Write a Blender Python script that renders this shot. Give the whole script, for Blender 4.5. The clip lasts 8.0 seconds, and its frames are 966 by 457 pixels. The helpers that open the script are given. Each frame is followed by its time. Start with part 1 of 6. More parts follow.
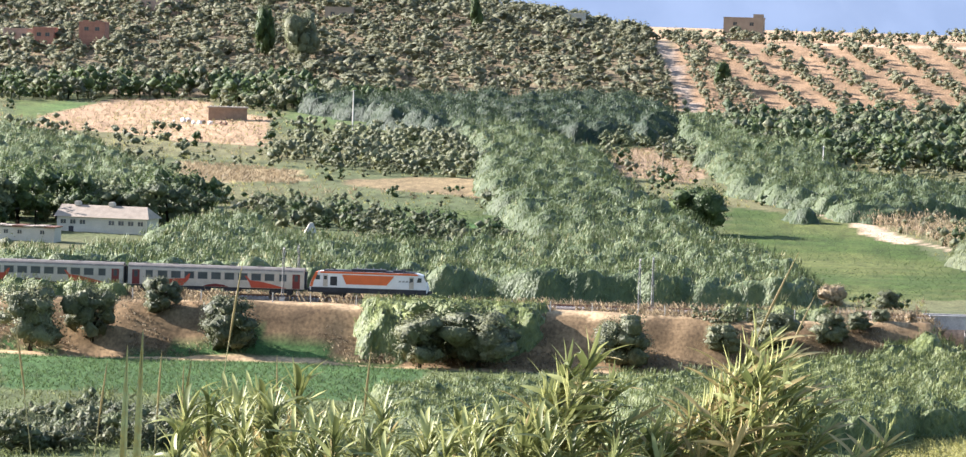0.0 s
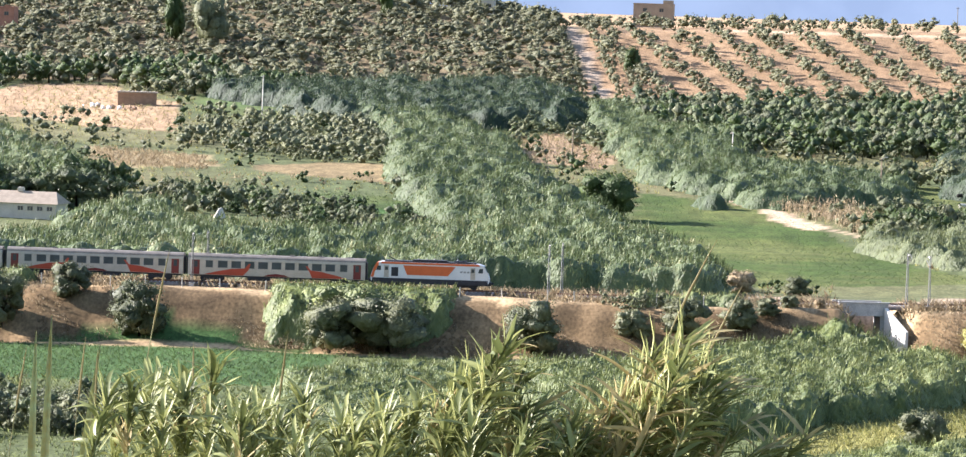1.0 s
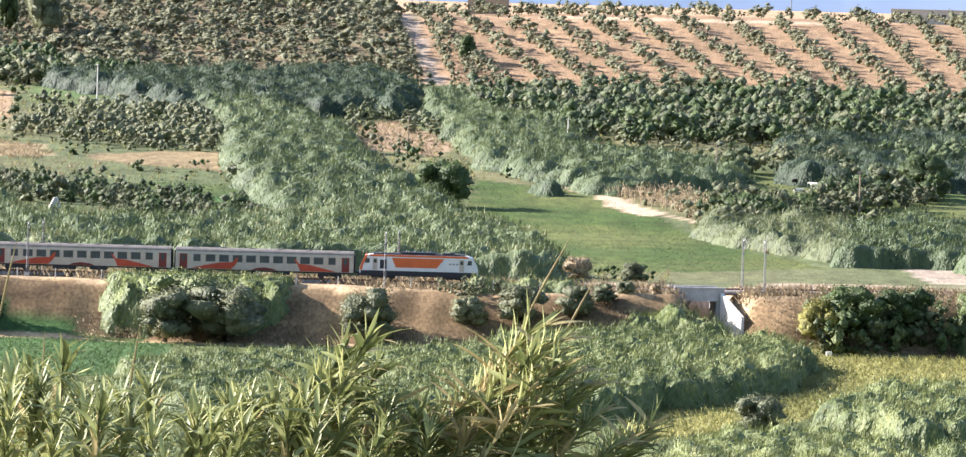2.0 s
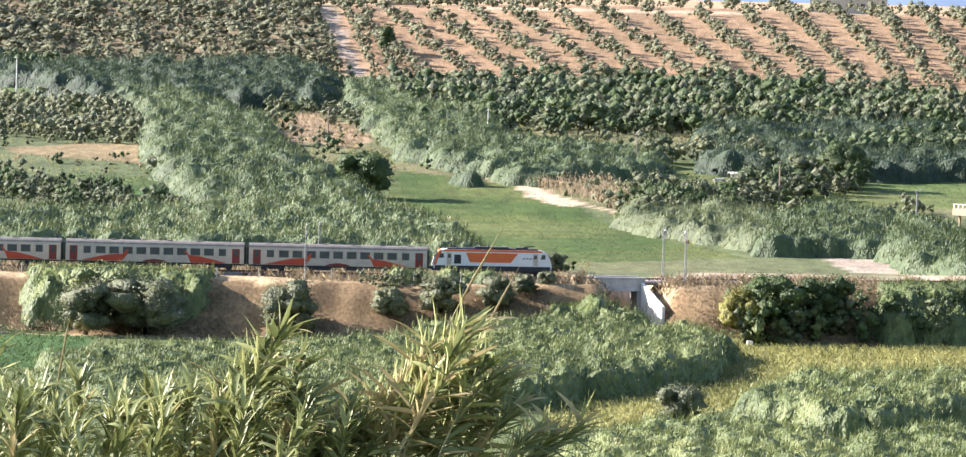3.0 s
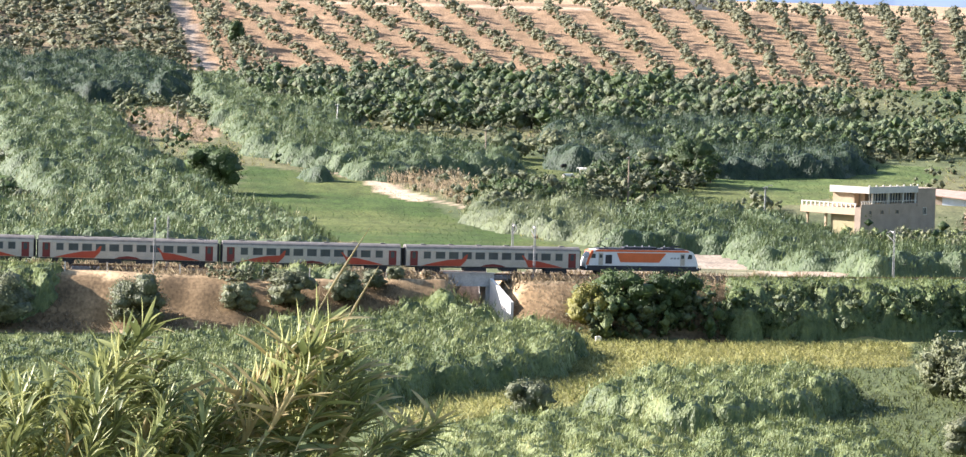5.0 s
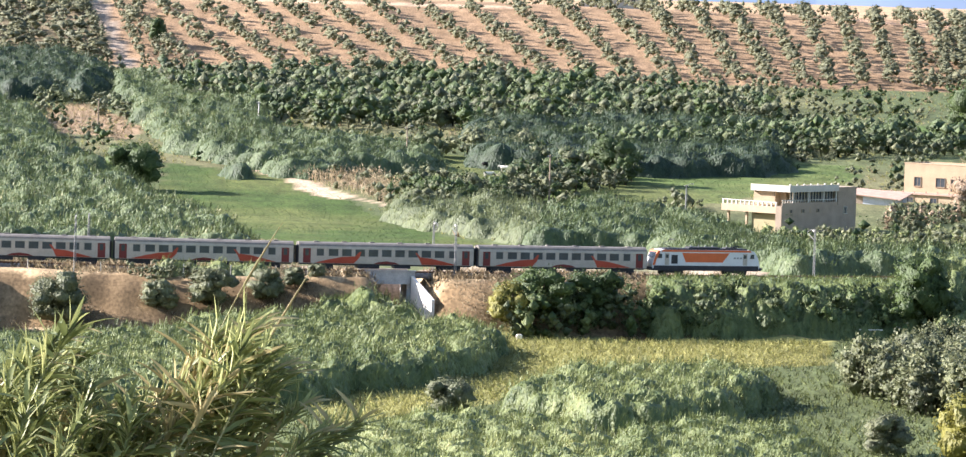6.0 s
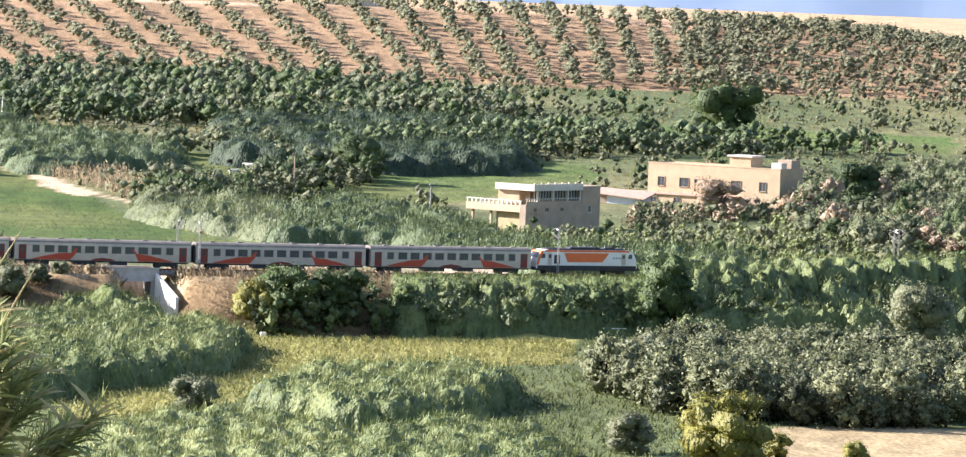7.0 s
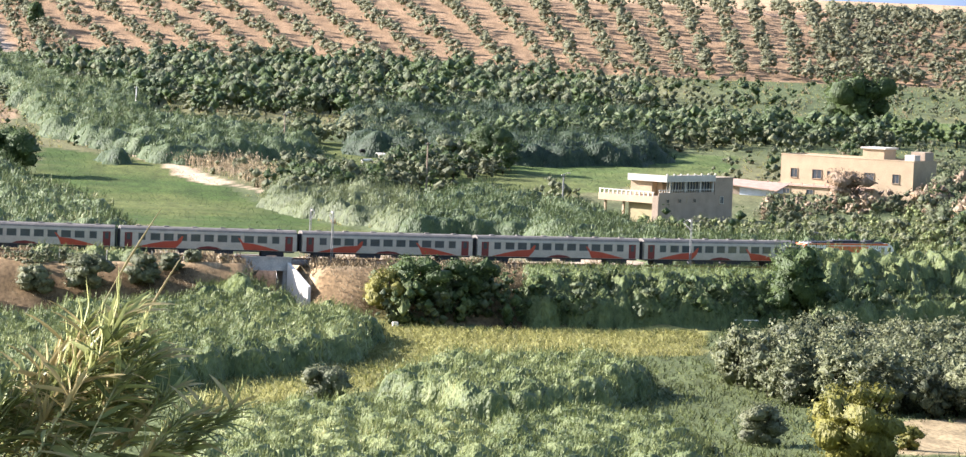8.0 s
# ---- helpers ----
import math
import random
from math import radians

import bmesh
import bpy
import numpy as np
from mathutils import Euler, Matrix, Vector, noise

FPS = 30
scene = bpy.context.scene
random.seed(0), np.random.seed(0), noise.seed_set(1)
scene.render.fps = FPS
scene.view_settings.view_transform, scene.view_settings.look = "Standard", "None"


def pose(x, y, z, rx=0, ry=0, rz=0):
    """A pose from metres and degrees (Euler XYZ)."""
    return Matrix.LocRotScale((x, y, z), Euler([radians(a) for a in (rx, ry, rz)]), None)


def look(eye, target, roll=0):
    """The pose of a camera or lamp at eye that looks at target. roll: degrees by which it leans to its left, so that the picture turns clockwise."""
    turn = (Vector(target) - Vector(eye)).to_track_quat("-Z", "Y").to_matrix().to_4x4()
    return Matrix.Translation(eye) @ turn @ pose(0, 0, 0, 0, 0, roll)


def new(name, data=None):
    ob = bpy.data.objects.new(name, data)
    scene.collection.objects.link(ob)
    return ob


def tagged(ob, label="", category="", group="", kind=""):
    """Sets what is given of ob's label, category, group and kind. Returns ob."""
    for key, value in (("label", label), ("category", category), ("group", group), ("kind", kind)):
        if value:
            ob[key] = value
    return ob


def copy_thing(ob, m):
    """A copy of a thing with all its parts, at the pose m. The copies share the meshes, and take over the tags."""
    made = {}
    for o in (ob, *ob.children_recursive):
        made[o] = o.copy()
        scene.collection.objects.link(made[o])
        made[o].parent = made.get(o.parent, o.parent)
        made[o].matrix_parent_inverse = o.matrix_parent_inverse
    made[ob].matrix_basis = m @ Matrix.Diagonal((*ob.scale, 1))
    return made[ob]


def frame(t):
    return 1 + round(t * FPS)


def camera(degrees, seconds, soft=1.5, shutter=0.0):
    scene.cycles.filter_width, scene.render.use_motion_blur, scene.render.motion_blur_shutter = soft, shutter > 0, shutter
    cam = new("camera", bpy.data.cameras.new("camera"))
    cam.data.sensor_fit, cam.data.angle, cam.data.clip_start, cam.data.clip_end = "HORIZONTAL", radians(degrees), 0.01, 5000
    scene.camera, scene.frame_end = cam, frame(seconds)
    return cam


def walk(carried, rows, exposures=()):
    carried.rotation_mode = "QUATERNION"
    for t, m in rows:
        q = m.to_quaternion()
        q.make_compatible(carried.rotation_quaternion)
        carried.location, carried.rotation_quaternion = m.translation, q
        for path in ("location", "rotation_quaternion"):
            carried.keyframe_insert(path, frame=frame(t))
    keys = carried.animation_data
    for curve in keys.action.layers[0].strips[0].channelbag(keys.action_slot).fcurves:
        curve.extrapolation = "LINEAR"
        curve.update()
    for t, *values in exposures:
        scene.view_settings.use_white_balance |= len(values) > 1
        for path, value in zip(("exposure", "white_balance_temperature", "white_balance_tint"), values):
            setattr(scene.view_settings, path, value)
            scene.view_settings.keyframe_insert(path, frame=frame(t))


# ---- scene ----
cam = camera(11.5, 8.0, soft=1.3)
H = 44.0
CAMERA_ROWS = [
    (0.0, 87.4601, -1.6983, 3.7548), (0.5, 87.3769, -1.815, 3.1158), (1.0, 87.3213, -1.8514, 2.6803), (1.5, 87.2722, -1.8188, 1.8781),
    (2.0, 87.2276, -1.6015, 0.7082), (2.2, 87.2018, -1.4331, 0.3789), (3.3, 87.12, -1.425, -0.5), (3.5, 87.1056, -1.4391, -0.7349),
    (4.0, 87.118, -1.5149, -1.2852), (4.2, 87.12, -1.53, -1.45), (5.3, 87.138, -1.62, -2.32), (5.5, 87.1416, -1.6371, -2.5163),
    (6.0, 87.1333, -1.7668, -2.9829), (6.5, 87.1739, -1.8839, -4.3078), (7.0, 87.2128, -2.1516, -6.0201), (7.5, 87.1908, -2.3373, -6.3841),
    (8.0, 87.0382, -2.3385, -4.4277)]
walk(cam, [(t, pose(0, 0, H, rx, ry, rz)) for t, rx, ry, rz in CAMERA_ROWS],
     [(0.0, 1.84, 5700, 16.5), (8.0, 1.84, 5700, 16.5)])

# ---- light ----
SUN_FROM = Vector((-0.90, 0.28, 0.43)).normalized()
world = bpy.data.worlds.new("sky")
scene.world = world
world.use_nodes = True
wn, wl = world.node_tree.nodes, world.node_tree.links
sky = wn.new("ShaderNodeTexSky")
sky.sky_type, sky.sun_disc = "NISHITA", False
sky.sun_elevation = math.asin(SUN_FROM.z)
sky.sun_rotation = math.atan2(SUN_FROM.x, SUN_FROM.y)
sky.air_density, sky.dust_density = 1.2, 1.5
wl.new(sky.outputs[0], wn["Background"].inputs[0])
wn["Background"].inputs[1].default_value = 0.075
sun = new("sun", bpy.data.lights.new("sun", "SUN"))
sun.data.energy, sun.data.angle, sun.data.color = 5.3, radians(0.6), (1.0, 0.90, 0.78)
sun.matrix_world = look(SUN_FROM * 100, (0, 0, 0))


# ---- materials ----
def material(name, colour, rough=0.8, metal=0.0, vary=0.25, scale=1.0, bump=0.0, spec=0.3, stain=None):
    m = bpy.data.materials.new(name)
    m.use_nodes = True
    n, l = m.node_tree.nodes, m.node_tree.links
    p = n["Principled BSDF"]
    p.inputs["Roughness"].default_value, p.inputs["Metallic"].default_value = rough, metal
    p.inputs["Specular IOR Level"].default_value = spec
    co = n.new("ShaderNodeTexCoord")
    fine, broad = n.new("ShaderNodeTexNoise"), n.new("ShaderNodeTexNoise")
    fine.inputs["Scale"].default_value, broad.inputs["Scale"].default_value = 9.0 * scale, 0.8 * scale
    fine.inputs["Detail"].default_value, broad.inputs["Detail"].default_value = 5, 4
    for t in (fine, broad):
        l.new(co.outputs["Object"], t.inputs["Vector"])
    add = n.new("ShaderNodeMath")
    l.new(fine.outputs[0], add.inputs[0]), l.new(broad.outputs[0], add.inputs[1])
    ramp = n.new("ShaderNodeValToRGB")
    half = n.new("ShaderNodeMath")
    half.operation = "MULTIPLY"
    half.inputs[1].default_value = 0.5
    l.new(add.outputs[0], half.inputs[0]), l.new(half.outputs[0], ramp.inputs[0])
    c = Vector(colour)
    d = Vector(stain) if stain else c * (1 - vary)
    ramp.color_ramp.elements[0].position, ramp.color_ramp.elements[1].position = 0.36, 0.62
    ramp.color_ramp.elements[0].color, ramp.color_ramp.elements[1].color = (*d, 1), (*(c * (1 + vary * 0.4)), 1)
    l.new(ramp.outputs[0], p.inputs["Base Color"])
    if bump:
        b = n.new("ShaderNodeBump")
        b.inputs["Strength"].default_value, b.inputs["Distance"].default_value = bump, 0.05
        l.new(fine.outputs[0], b.inputs["Height"]), l.new(b.outputs[0], p.inputs["Normal"])
    return m


def foliage(name, dark, light, dry=None, clear=0.3, rough=0.55, grain=1.3):
    """Leaves: each plant has its tone, each leaf its own shade; part of the light goes through."""
    m = bpy.data.materials.new(name)
    m.use_nodes = True
    n, l = m.node_tree.nodes, m.node_tree.links
    p, out = n["Principled BSDF"], n["Material Output"]
    p.inputs["Roughness"].default_value, p.inputs["Specular IOR Level"].default_value = rough, 0.25
    tone, geo = n.new("ShaderNodeAttribute"), n.new("ShaderNodeNewGeometry")
    tone.attribute_name = "tone"
    info = n.new("ShaderNodeObjectInfo")
    s = n.new("ShaderNodeMath")
    s.operation = "MULTIPLY_ADD"
    s.inputs[1].default_value = 0.22
    l.new(geo.outputs["Random Per Island"], s.inputs[0])
    t2 = n.new("ShaderNodeMath")
    t2.operation = "MULTIPLY_ADD"
    t2.inputs[1].default_value = 0.5
    l.new(tone.outputs["Fac"], t2.inputs[0])
    t3 = n.new("ShaderNodeMath")
    t3.operation = "MULTIPLY"
    t3.inputs[1].default_value = 0.22
    l.new(info.outputs["Random"], t3.inputs[0]), l.new(t3.outputs[0], t2.inputs[2])
    l.new(t2.outputs[0], s.inputs[2])
    last = s.outputs[0]
    if grain:
        t, k, stretch = n.new("ShaderNodeTexNoise"), n.new("ShaderNodeMath"), n.new("ShaderNodeMapping")
        t.inputs["Scale"].default_value, t.inputs["Detail"].default_value = grain, 3
        stretch.inputs["Scale"].default_value = (1, 0.6, 0.55)
        k.operation, k.inputs[1].default_value = "MULTIPLY_ADD", 0.9
        shift = n.new("ShaderNodeMath")
        shift.operation, shift.inputs[1].default_value = "SUBTRACT", 0.45
        l.new(last, shift.inputs[0])
        l.new(geo.outputs["Position"], stretch.inputs["Vector"]), l.new(stretch.outputs[0], t.inputs["Vector"])
        l.new(t.outputs[0], k.inputs[0]), l.new(shift.outputs[0], k.inputs[2])
        last = k.outputs[0]
        fine, bump = n.new("ShaderNodeTexNoise"), n.new("ShaderNodeBump")
        fine.inputs["Scale"].default_value, fine.inputs["Detail"].default_value = grain * 2.0, 2
        bump.inputs["Strength"].default_value, bump.inputs["Distance"].default_value = 0.9, 0.55
        l.new(stretch.outputs[0], fine.inputs["Vector"]), l.new(fine.outputs[0], bump.inputs["Height"])
        l.new(bump.outputs[0], p.inputs["Normal"])
    ramp = n.new("ShaderNodeValToRGB")
    e = ramp.color_ramp.elements
    e[0].position, e[1].position = 0.05, 0.72
    e[0].color, e[1].color = (*dark, 1), (*light, 1)
    if dry:
        x = e.new(0.97)
        x.color = (*dry, 1)
    l.new(last, ramp.inputs[0]), l.new(ramp.outputs[0], p.inputs["Base Color"])
    tr, mix = n.new("ShaderNodeBsdfTranslucent"), n.new("ShaderNodeMixShader")
    mix.inputs[0].default_value = clear
    l.new(ramp.outputs[0], tr.inputs[0]), l.new(p.outputs[0], mix.inputs[1]), l.new(tr.outputs[0], mix.inputs[2])
    l.new(mix.outputs[0], out.inputs[0])
    return m


M = {
    "reed": foliage("reed_leaf", (0.05, 0.08, 0.024), (0.225, 0.255, 0.09), (0.48, 0.44, 0.19), clear=0.22),
    "reed_far": foliage("far_reed_leaf", (0.05, 0.075, 0.03), (0.128, 0.165, 0.065), (0.32, 0.30, 0.15), clear=0.22),
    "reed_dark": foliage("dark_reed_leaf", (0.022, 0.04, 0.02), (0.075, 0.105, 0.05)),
    "tree": foliage("broad_leaf", (0.028, 0.048, 0.015), (0.10, 0.14, 0.042)),
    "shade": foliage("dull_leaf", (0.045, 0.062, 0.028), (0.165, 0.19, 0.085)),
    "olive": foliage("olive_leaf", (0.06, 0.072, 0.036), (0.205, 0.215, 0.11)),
    # olive for the far hill, with distance haze lifted into both leaf colours
    "olive_hazed": foliage("hazed_far_olive_leaf", (0.105, 0.112, 0.06), (0.25, 0.25, 0.14), clear=0.4),
    "poplar": foliage("silver_leaf", (0.07, 0.085, 0.036), (0.24, 0.25, 0.125)),
    "yellow": foliage("yellow_leaf", (0.12, 0.125, 0.022), (0.25, 0.23, 0.05)),
    "dead": foliage("dead_twigs", (0.19, 0.13, 0.075), (0.38, 0.28, 0.175), clear=0.1),
    "drygrass": foliage("dry_grass", (0.26, 0.19, 0.10), (0.50, 0.40, 0.24)),
    "grass": foliage("grass_blade", (0.042, 0.085, 0.022), (0.105, 0.165, 0.048)),
    "crop": foliage("crop_leaf", (0.04, 0.085, 0.022), (0.115, 0.175, 0.055)),
    "maize": foliage("yellowing_crop_leaf", (0.20, 0.22, 0.06), (0.50, 0.46, 0.16)),
    "bark": material("bark", (0.16, 0.12, 0.085), 0.9, bump=0.5, vary=0.5),
    "cane": foliage("cane_leaf", (0.03, 0.055, 0.012), (0.40, 0.41, 0.15), (0.72, 0.62, 0.34), clear=0.26, rough=0.5, grain=0),
    "cane_dry": foliage("dry_cane_leaf", (0.30, 0.24, 0.10), (0.55, 0.45, 0.22), clear=0.3, grain=0),
    "stalk": material("cane_stalk", (0.38, 0.34, 0.16), 0.6, vary=0.4, scale=3),
    "white": material("train_white", (0.47, 0.415, 0.335), 0.5, vary=0.22),
    "loco_white": material("loco_white", (0.68, 0.67, 0.65), 0.45, vary=0.12),
    "orange": material("train_orange", (0.40, 0.065, 0.03), 0.5, vary=0.2),
    "loco_orange": material("loco_orange", (0.62, 0.14, 0.04), 0.45, vary=0.12),
    "train_grey": material("train_lower_grey", (0.30, 0.29, 0.28), 0.6, vary=0.2),
    "roof": material("train_roof", (0.185, 0.165, 0.14), 0.75, vary=0.35),
    "dark": material("dark_steel", (0.035, 0.035, 0.04), 0.6, vary=0.4),
    "maroon": material("maroon_paint", (0.16, 0.03, 0.025), 0.5, vary=0.2),
    "glass": material("tinted_glass", (0.06, 0.07, 0.08), 0.15, vary=0.3, spec=0.6),
    "steel": material("galvanised_steel", (0.22, 0.22, 0.21), 0.7, vary=0.3),
    "rust": material("rusty_rail", (0.20, 0.10, 0.06), 0.7, vary=0.4),
    "ballast": material("ballast", (0.27, 0.22, 0.18), 0.95, vary=0.45, scale=3, bump=0.8),
    "concrete": material("concrete", (0.45, 0.43, 0.40), 0.85, vary=0.3, bump=0.2),
    "limewash": material("white_concrete", (0.80, 0.74, 0.64), 0.8, vary=0.15),
    "timber": material("weathered_timber", (0.30, 0.23, 0.16), 0.9, vary=0.3, scale=2),
    "cream": material("cream_render", (0.43, 0.325, 0.205), 0.9, vary=0.2, scale=0.5, bump=0.15),
    "tan": material("bare_block_render", (0.36, 0.28, 0.20), 0.9, vary=0.25, scale=0.6, bump=0.2),
    "brick": material("red_block_wall", (0.42, 0.20, 0.13), 0.9, vary=0.3),
    "pink": material("faded_pink_render", (0.46, 0.31, 0.23), 0.9, vary=0.25),
    "paint": material("white_paint", (0.52, 0.48, 0.40), 0.8, vary=0.2, scale=0.5),
    "mud": material("mud_brick", (0.30, 0.20, 0.13), 0.95, vary=0.3, bump=0.3),
    "tile": material("pale_roof_sheet", (0.34, 0.28, 0.21), 0.85, vary=0.3),
    "bluegrey": material("faded_blue_sheet", (0.50, 0.54, 0.58), 0.7, vary=0.15),
    "yellow_paint": material("yellow_paint", (0.30, 0.25, 0.13), 0.8, vary=0.15),
    "hide_white": material("white_hide", (0.72, 0.66, 0.56), 0.85, vary=0.2),
    "hide_dark": material("dark_hide", (0.03, 0.025, 0.02), 0.8, vary=0.3),
}


# ---- helpers ----
def add(bm, verts, faces):
    vs = [bm.verts.new(v) for v in verts]
    for f in faces:
        bm.faces.new([vs[i] for i in f])


def box(bm, x0, x1, y0, y1, z0, z1):
    add(bm, [(x0, y0, z0), (x1, y0, z0), (x1, y1, z0), (x0, y1, z0), (x0, y0, z1), (x1, y0, z1), (x1, y1, z1), (x0, y1, z1)],
        [(3, 2, 1, 0), (4, 5, 6, 7), (0, 1, 5, 4), (1, 2, 6, 5), (2, 3, 7, 6), (3, 0, 4, 7)])


def tube(bm, points, radii, n=6):
    """A tapered tube along a line of points."""
    rings = []
    for i, p in enumerate(points):
        a, b = Vector(points[max(i - 1, 0)]), Vector(points[min(i + 1, len(points) - 1)])
        d = (b - a).normalized()
        s = d.cross((0.3, 1, 0.2)).normalized()
        u = s.cross(d)
        rings.append([bm.verts.new(Vector(p) + (s * math.cos(k * math.tau / n) + u * math.sin(k * math.tau / n)) * radii[i]) for k in range(n)])
    for r, q in zip(rings, rings[1:]):
        for k in range(n):
            bm.faces.new((r[k], r[(k + 1) % n], q[(k + 1) % n], q[k]))
    bm.faces.new(rings[0][::-1]), bm.faces.new(rings[-1])


def prism(bm, outline, x0, x1):
    """An outline in y and z drawn out along x."""
    n = len(outline)
    vs = [(x0, y, z) for y, z in outline] + [(x1, y, z) for y, z in outline]
    add(bm, vs, [tuple(range(n))[::-1], tuple(range(n, 2 * n))] + [(i, (i + 1) % n, n + (i + 1) % n, n + i) for i in range(n)])


def plate(bm, outline, y0, y1):
    """An outline in x and z with a thickness along y."""
    n = len(outline)
    vs = [(x, y0, z) for x, z in outline] + [(x, y1, z) for x, z in outline]
    add(bm, vs, [tuple(range(n)), tuple(range(n, 2 * n))[::-1]] + [((i + 1) % n, i, n + i, n + (i + 1) % n) for i in range(n)])


def mesh_of(name, bm, mat, bevel=0.0):
    if bevel:
        bmesh.ops.bevel(bm, geom=bm.edges[:], offset=bevel, segments=2, affect="EDGES")
    bmesh.ops.recalc_face_normals(bm, faces=bm.faces[:])
    me = bpy.data.meshes.new(name)
    bm.to_mesh(me)
    bm.free()
    me.materials.append(mat)
    return me


def part(name, bm, mat, parent=None, label="", bevel=0.0):
    ob = new(name, bm if isinstance(bm, bpy.types.Mesh) else mesh_of(name, bm, mat, bevel))
    if parent:
        ob.parent = parent
    if label:
        tagged(ob, label)
    return ob


def boxes(*rows):
    bm = bmesh.new()
    for r in rows:
        box(bm, *r)
    return bm


def quads(name, verts, faces, mat, tone=None, normals=None):
    """A mesh from arrays of points and faces of three or four corners."""
    me = bpy.data.meshes.new(name)
    nv, (nf, nc) = len(verts), np.shape(faces)
    me.vertices.add(nv), me.loops.add(nf * nc), me.polygons.add(nf)
    me.vertices.foreach_set("co", np.asarray(verts, np.float32).ravel())
    me.loops.foreach_set("vertex_index", np.asarray(faces, np.int32).ravel())
    me.polygons.foreach_set("loop_start", np.arange(0, nf * nc, nc, dtype=np.int32))
    if tone is not None:
        me.attributes.new("tone", "FLOAT", "POINT").data.foreach_set("value", np.asarray(tone, np.float32))
    me.update(calc_edges=True)
    if normals is not None:
        me.polygons.foreach_set("use_smooth", np.ones(nf, bool))
        me.normals_split_custom_set_from_vertices(np.asarray(normals, np.float32).tolist() if nv < 2000 else np.asarray(normals, np.float32))
    me.materials.append(mat)
    return me


# ---- lie of the land ----
F = 7786.4


def track_y(x):
    return 692 + 0.0017 * np.maximum(x + 20, 0) ** 2


def ease(a, b, v):
    k = np.clip((v - a) / (b - a), 0, 1)
    return k * k * (3 - 2 * k)


def ground(x, y):
    x, y = np.asarray(x, float), np.asarray(y, float)
    b = F * x / np.maximum(y, 30)
    ty = track_y(x)
    front = np.maximum(42.4 - 0.115 * y, -5)
    rear = np.maximum(y - 900, 0) * 0.036
    crest = np.interp(b, [-1500, -700, -506, -395, -254, -194, 0, 263, 941, 1193, 1400, 1660, 2100], [84, 57, 45, 42, 37.5, 37.5, 38.5, 39.5, 38, 37, 36, 31, 22])
    up = 18 + 0.16 * np.maximum(y - 1400, 0)
    soft = crest - 1.5 * np.log1p(np.exp(np.clip((crest - up) / 1.5, -40, 40)))
    hill = np.where(y > 1400, np.where((crest - up) / 1.5 > 40, up, soft), rear)
    far = 14 + 0.015 * np.clip(y - 2000, 0, 1600)
    hill = hill + (far - hill) * ease(1750, 2150, y)
    z = front + (2.0 - front) * ease(-26, -11, y - ty)
    z = z + (hill - z) * ease(16, 62, y - ty)
    g = np.exp(-((x - 24.9 - 0.15 * np.maximum(ty - y, 0)) / (2.9 + 0.12 * np.maximum(ty - y, 0))) ** 4) * ease(-80, -30, y - ty) * (1 - ease(3, 12, y - ty))
    return z - g * np.maximum(z + 5.5, 0)


def gz(x, y):
    return float(ground(x, y))


